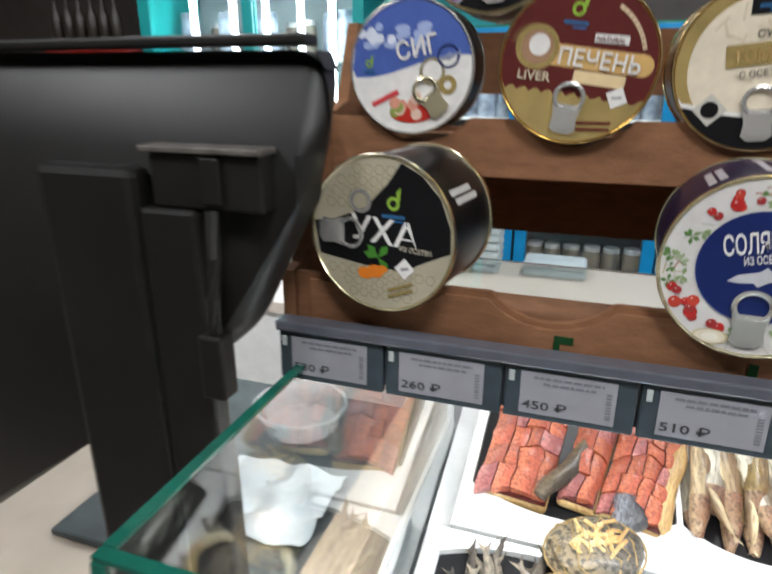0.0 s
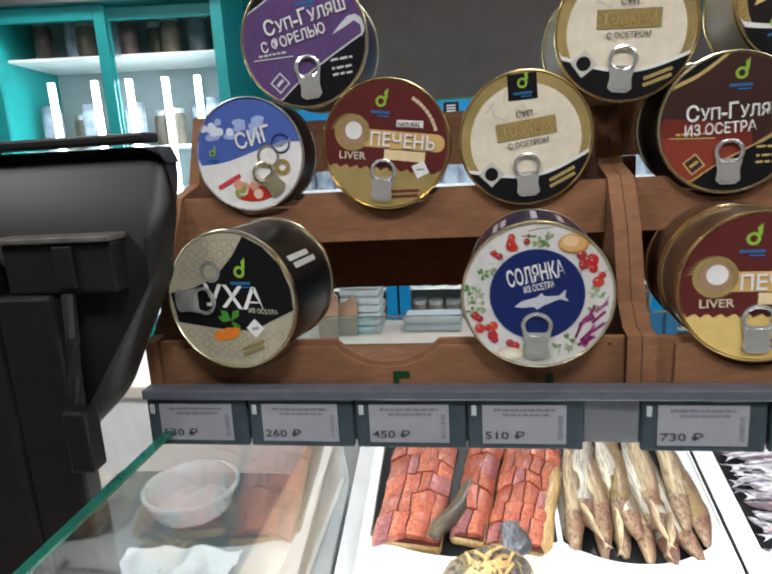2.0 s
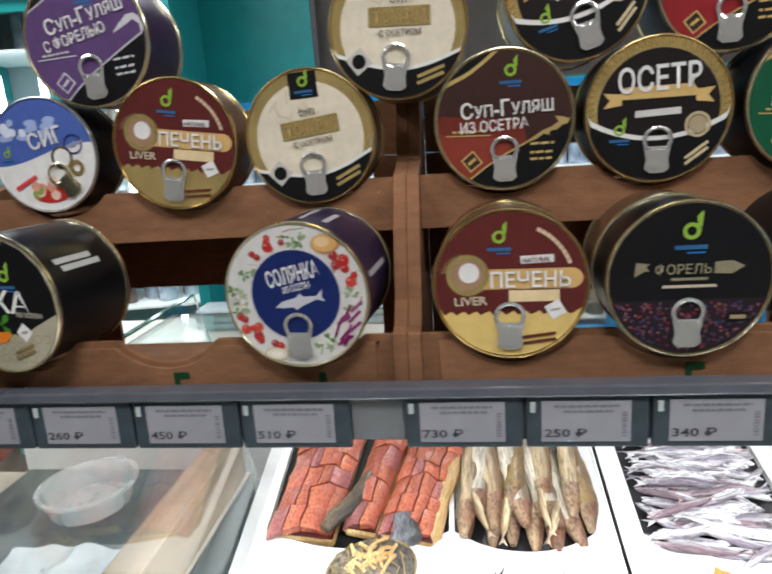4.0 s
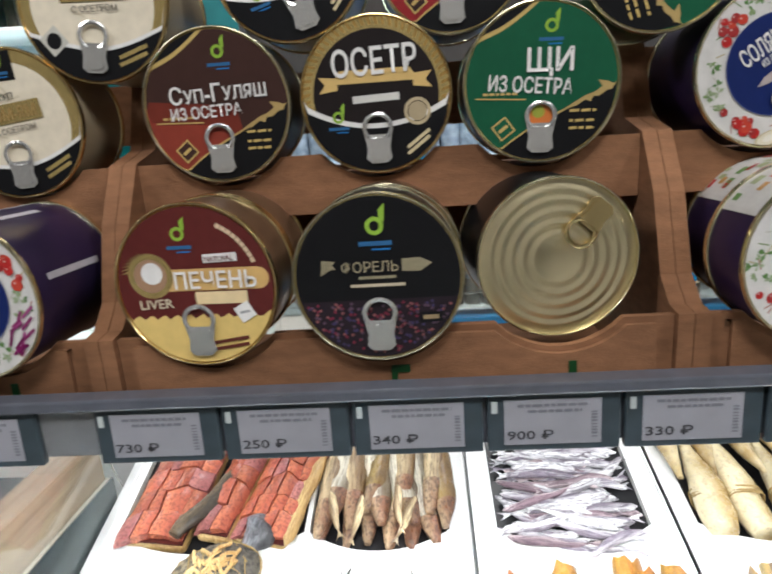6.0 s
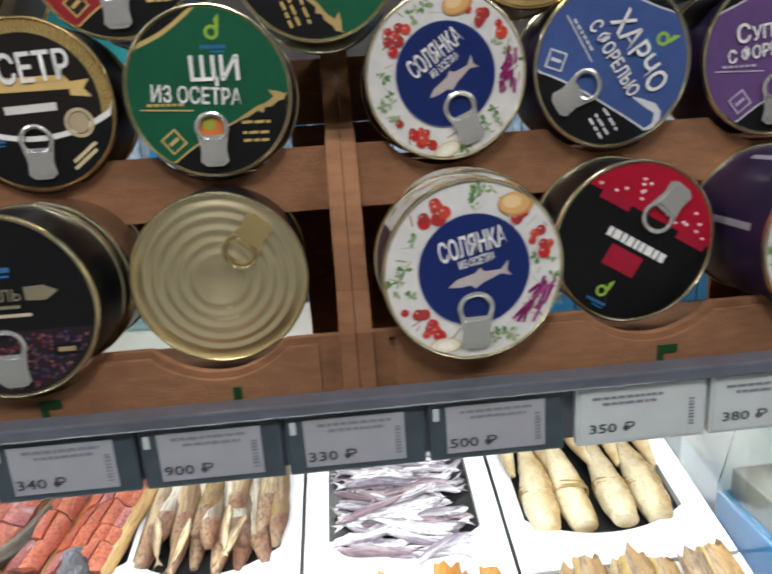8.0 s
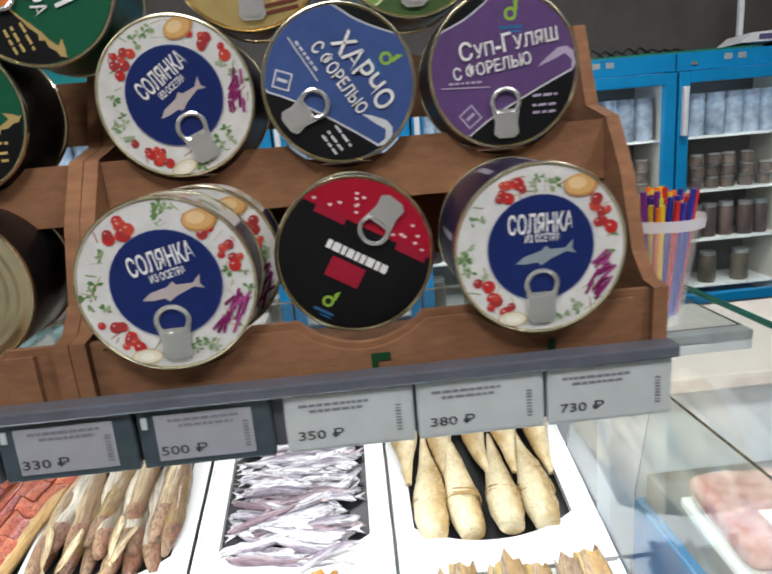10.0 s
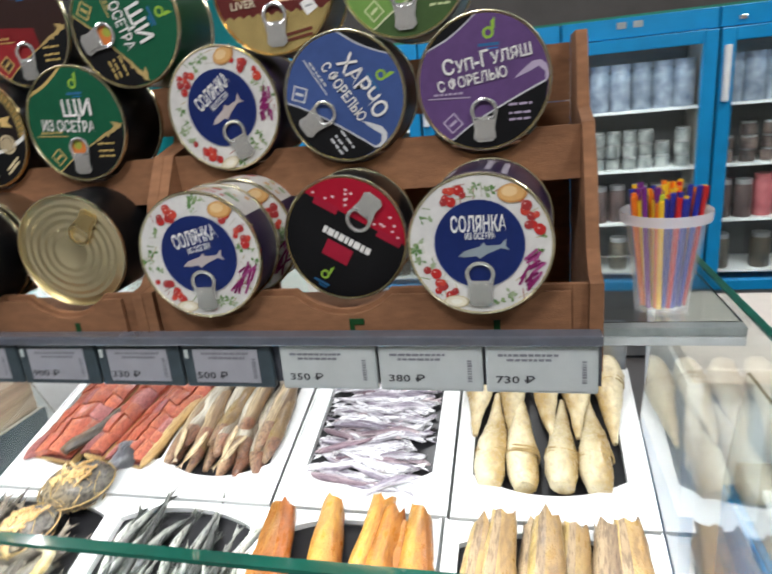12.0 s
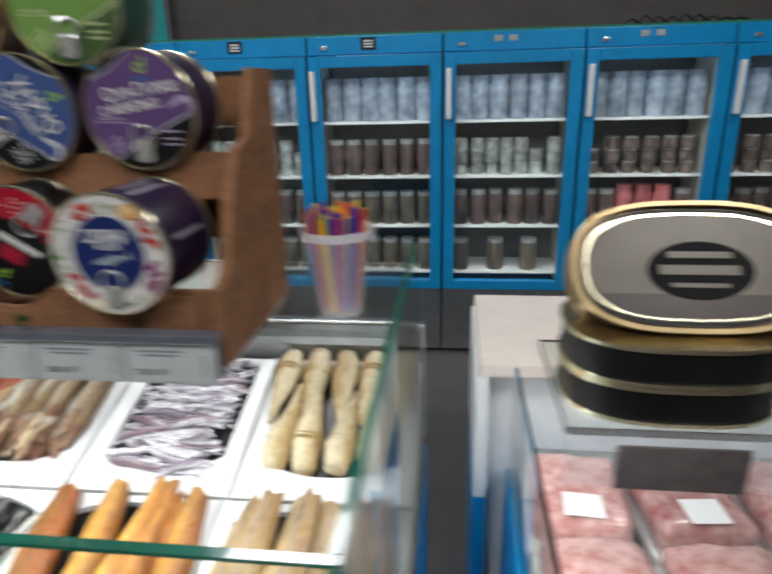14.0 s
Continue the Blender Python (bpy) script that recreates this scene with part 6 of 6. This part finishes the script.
for x0, x1, yy in ((0.0, 0.555, 0.03), (0.51, W2 - 0.01, 0.06)):
    d = part("door", newbox(x0, x0 + 0.05, yy, yy + 0.025, 0.352, H2 - 0.05, 0.003), TEAL, tf, "teal sliding door")
    part("door_stile", newbox(x1 - 0.05, x1, yy, yy + 0.025, 0.352, H2 - 0.05, 0.003), TEAL, d)
    part("door_rail", newbox(x0 + 0.051, x1 - 0.051, yy, yy + 0.025, H2 - 0.11, H2 - 0.05, 0.002), TEAL, d)
    part("door_rail", newbox(x0 + 0.051, x1 - 0.051, yy, yy + 0.025, 0.352, 0.42, 0.002), TEAL, d)
    pn = part("pane", newbox(x0 + 0.048, x1 - 0.048, yy + 0.01, yy + 0.015, 0.418, H2 - 0.108), GLASS, d)
    pn.visible_shadow = False
for i in range(4):
    part("shelf", newbox(0.052, W2 - 0.052, 0.12, 0.56, 0.70 + 0.42 * i, 0.712 + 0.42 * i), WHITE, tf, "white shelf")
for xx in (0.22, 0.42, 0.58, 0.75, 0.90):
    part("led_tube", newbox(xx, xx + 0.03, 0.10, 0.118, 1.02, 1.86, 0.004), LEDT, tf, "upright glowing led tube")
for i in range(34):
    kind = RJ.choice(("jar", "pack", "low", "pack"))
    me, lab, cat = JARS[kind]
    ob = tagged(new(me.name, me), "goods seen dimly through the teal fridge door", cat, "goods in the teal fridge")
    ob.matrix_world = tf.matrix_world @ pose(0.12 + 0.0255 * i, 0.24 + 0.10 * (i // 4 % 2) + RJ.uniform(-0.02, 0.02), (1.1325, 1.5525, 1.9725, 0.7125)[i % 4])
rs = thing("red_shelf_unit", "red shelf end beside the teal fridge", "shelf unit")
rs.matrix_world = pose(-2.36, 2.02, 0, 0, 0, 9.8)
part("frame", newbox(0.0, 0.42, 0.0, 0.4, 0.0, 1.62, 0.004), mat("red_enamel", (0.42, 0.03, 0.02), 0.4), rs)
for i in range(6):
    part("bottle", lathe(bmesh.new(), [(0, 0), (0.026, 0), (0.028, 0.01), (0.028, 0.11), (0.011, 0.16), (0.011, 0.19), (0, 0.19)], 12, pose(0.05 + 0.062 * i, 0.05, 1.621)), mat("dark_bottle", (0.03, 0.025, 0.02), 0.2), rs, smooth=True)

# ---- neighbouring case with stacked tins ----
nc = thing("neighbour_case", "second glass display case with pink packed meat", "display case")
NX = 1.405
sg = part("side_glass", prism(bmesh.new(), [(-0.10, 0.70), (0.66, 0.70), (0.60, 0.96), (-0.02, 0.96)], "x", NX - 0.006, NX), GLASS, nc, "clear glass pane")
sg.visible_shadow = False
part("plinth", newbox(NX - 0.008, 2.5, -0.14, 0.66, 0.0, 0.698, 0.006), BLUE, nc)
st = part("glass_shelf", newbox(1.386, 2.5, 0.059, 0.25, 1.169, 1.177), GLASS, nc)
st.visible_shadow = False
part("tray_bed", newbox(NX + 0.01, 2.48, -0.10, 0.64, 0.70, 0.76, 0.004), mat("grey_tray_liner", (0.30, 0.31, 0.31), 0.4, vary=0.15, scale=20), nc)
part("price_strip", newbox(1.386, 2.4, 0.048, 0.058, 1.122, 1.178, 0.002), CUPM, nc)
for px in (1.74, 2.36):
    part("shelf_post", newbox(px, px + 0.02, 0.20, 0.22, 0.7605, 1.1685, 0.002), STEEL, nc, "steel shelf post")
part("price_card", newbox(1.428, 1.540, 0.0445, 0.0475, 1.124, 1.168), mat("worn_card", (0.14, 0.12, 0.115), 0.3, vary=0.25, scale=50), nc)
MEAT = mat("packed_pink_meat", (0.60, 0.42, 0.39), 0.16, vary=0.25, scale=60, bump=0.6, bscale=90, col2=(0.36, 0.13, 0.12), coat=0.9, rnd=0.2)
for i in range(4):
    for j in range(3):
        ob = thing("meat_pack", "shiny film-wrapped pink meat pack on a tray", "meat", "meat packs")
        part("foam_tray", newbox(-0.08, 0.08, -0.10, 0.10, 0, 0.018, 0.004), WHITE, ob, "white foam tray")
        bm = newbox(-0.076, 0.076, -0.096, 0.096, 0.0185, 0.075, 0.022, 3)
        bmesh.ops.subdivide_edges(bm, edges=bm.edges, cuts=2, use_grid_fill=True)
        for v in bm.verts:
            v.co *= 1 + 0.07 * noise.noise(v.co * 26 + Vector((i * 3, j * 5, 0)))
            v.co.z = max(v.co.z, 0.0185)
        part("meat", bm, MEAT, ob, smooth=True)
        # white patch stands in for the glare on the wrapping film
        part("pack_label", newbox(-0.03, 0.03, -0.085, -0.03, 0.079, 0.0795), WHITE, ob, "white paper label")
        ob.matrix_world = pose(1.494 + 0.172 * i, 0.02 + 0.205 * j, 0.7605, 0, 0, RJ.uniform(-8, 8))
LBL_OVAL = mat("cream_tin_end", (0.105, 0.088, 0.066), 0.4, 0.2, vary=0.1, scale=30)


def oval_tin(z, h, body, label):
    ob = thing("oval_tin", label, "tin can", "stacked oval tins")
    ob.location = (1.489, 0.135, z)
    def outline(s):
        pts = []
        for i in range(40):
            a = 2 * math.pi * i / 40
            c, q = math.cos(a), math.sin(a)
            pts.append((math.copysign(abs(c) ** 0.75, c) * 0.100 * s, math.copysign(abs(q) ** 0.75, q) * 0.073 * s))
        return pts
    bm = prism(bmesh.new(), outline(0.975), "z", 0.003, h - 0.003)
    part("tin_wall", bm, body, ob, smooth=True)
    for zz in (0.0, h - 0.004):
        part("rim", prism(bmesh.new(), outline(1.0), "z", zz, zz + 0.004), GOLDP, ob)
    return ob


for i in range(2):
    oval_tin(1.1775 + 0.0385 * i, 0.038, LBL_BLACK, "flat black oval tin with gold seams in a stack")
top = thing("oval_tin", "cream-lidded oval tin with a black label, propped on the stack", "tin can", "stacked oval tins")
top.matrix_world = pose(1.500, 0.126, 1.3095, 57)


def oval(w, h, n=44):
    return [(math.copysign(abs(math.cos(2 * math.pi * i / n)) ** 0.72, math.cos(2 * math.pi * i / n)) * w, math.copysign(abs(math.sin(2 * math.pi * i / n)) ** 0.72, math.sin(2 * math.pi * i / n)) * h) for i in range(n)]


def oval_ring(bm, w0, h0, w1, h1, z0, z1):
    """A raised oval band between two outlines."""
    rings = [[bm.verts.new((x, y, z)) for x, y in oval(w, h)] for w, h, z in ((w0, h0, z0), (w0, h0, z1), (w1, h1, z1), (w1, h1, z0))]
    for a, b in zip(rings, rings[1:] + rings[:1]):
        for i in range(44):
            bm.faces.new((a[i], a[(i + 1) % 44], b[(i + 1) % 44], b[i]))
    return bm


part("tin_wall", prism(bmesh.new(), oval(0.106, 0.061), "z", -0.034, -0.002), mat("brown_tin_wall", (0.16, 0.10, 0.05), 0.3, 0.5, vary=0.15), top, smooth=True)
part("lid_panel", prism(bmesh.new(), oval(0.101, 0.056), "z", -0.0019, 0.0), LBL_OVAL, top, "cream lacquered lid")
for w, h, z0, z1 in ((0.108, 0.063, -0.003, 0.0042), (0.108, 0.063, -0.036, -0.0325)):
    part("rim", oval_ring(bmesh.new(), w - 0.0042, h - 0.0042, w, h, z0, z1), mat("aged_brass_seam", (0.36, 0.27, 0.14), 0.38, 0.9, vary=0.15), top, "rolled seam rim", smooth=True)
# black ring paints the shade of the rim on the recessed lid
part("lid_groove", oval_ring(bmesh.new(), 0.0975, 0.0525, 0.1005, 0.0555, 0.0001, 0.0004), BLACKP, top, "black line round the lid")
part("lid_bead", oval_ring(bmesh.new(), 0.0945, 0.0495, 0.0965, 0.0515, 0.0001, 0.0014), GOLDP, top, "pressed gold bead")
# brown patch paints the dark reflection on the near part of the lid
part("lower_band", prism(bmesh.new(), [(x, y) for x, y in oval(0.094, 0.049) if y < -0.024], "z", 0.0001, 0.0005), mat("dark_brown_band", (0.045, 0.03, 0.02), 0.35), top, "dark brown lower band")
part("label_patch", prism(bmesh.new(), [(0.006 + 0.047 * math.cos(2 * math.pi * i / 32), -0.004 + 0.028 * math.sin(2 * math.pi * i / 32)) for i in range(32)], "z", 0.0006, 0.0010), mat("matt_black_label", (0.006, 0.005, 0.005), 0.6, spec=0.15), top, "black oval label")
for x0, x1, y0, y1 in ((-0.022, 0.034, 0.008, 0.014), (-0.030, 0.040, -0.008, 0.001), (-0.020, 0.030, -0.020, -0.016)):
    part("label_print", newbox(x0, x1, y0, y1, 0.00105, 0.0013), LBL_OVAL, top)

# ---- weighing scale on the fridge tops ----
sc = thing("weighing_scale", "white shop scale with black feet on the blue fridges", "scale")
sc.location = (3.02, FRY + 0.17, FRT + 0.0005)
part("body", prism(bmesh.new(), [(-0.10, 0.030), (0.22, 0.030), (0.22, 0.085), (-0.04, 0.075)], "y", -0.10, 0.10), WHITE, sc)
part("keypad", newbox(0.00, 0.20, -0.103, -0.1005, 0.040, 0.066, 0.001), mat("lilac_keypad", (0.12, 0.10, 0.24), 0.4), sc)
part("pole", newbox(-0.03, -0.005, 0.02, 0.045, 0.080, 0.40, 0.003), WHITE, sc)
for fx in (-0.06, 0.18):
    part("foot", newbox(fx - 0.03, fx + 0.03, -0.08, 0.08, 0.0, 0.0295, 0.004), BLACKP, sc)
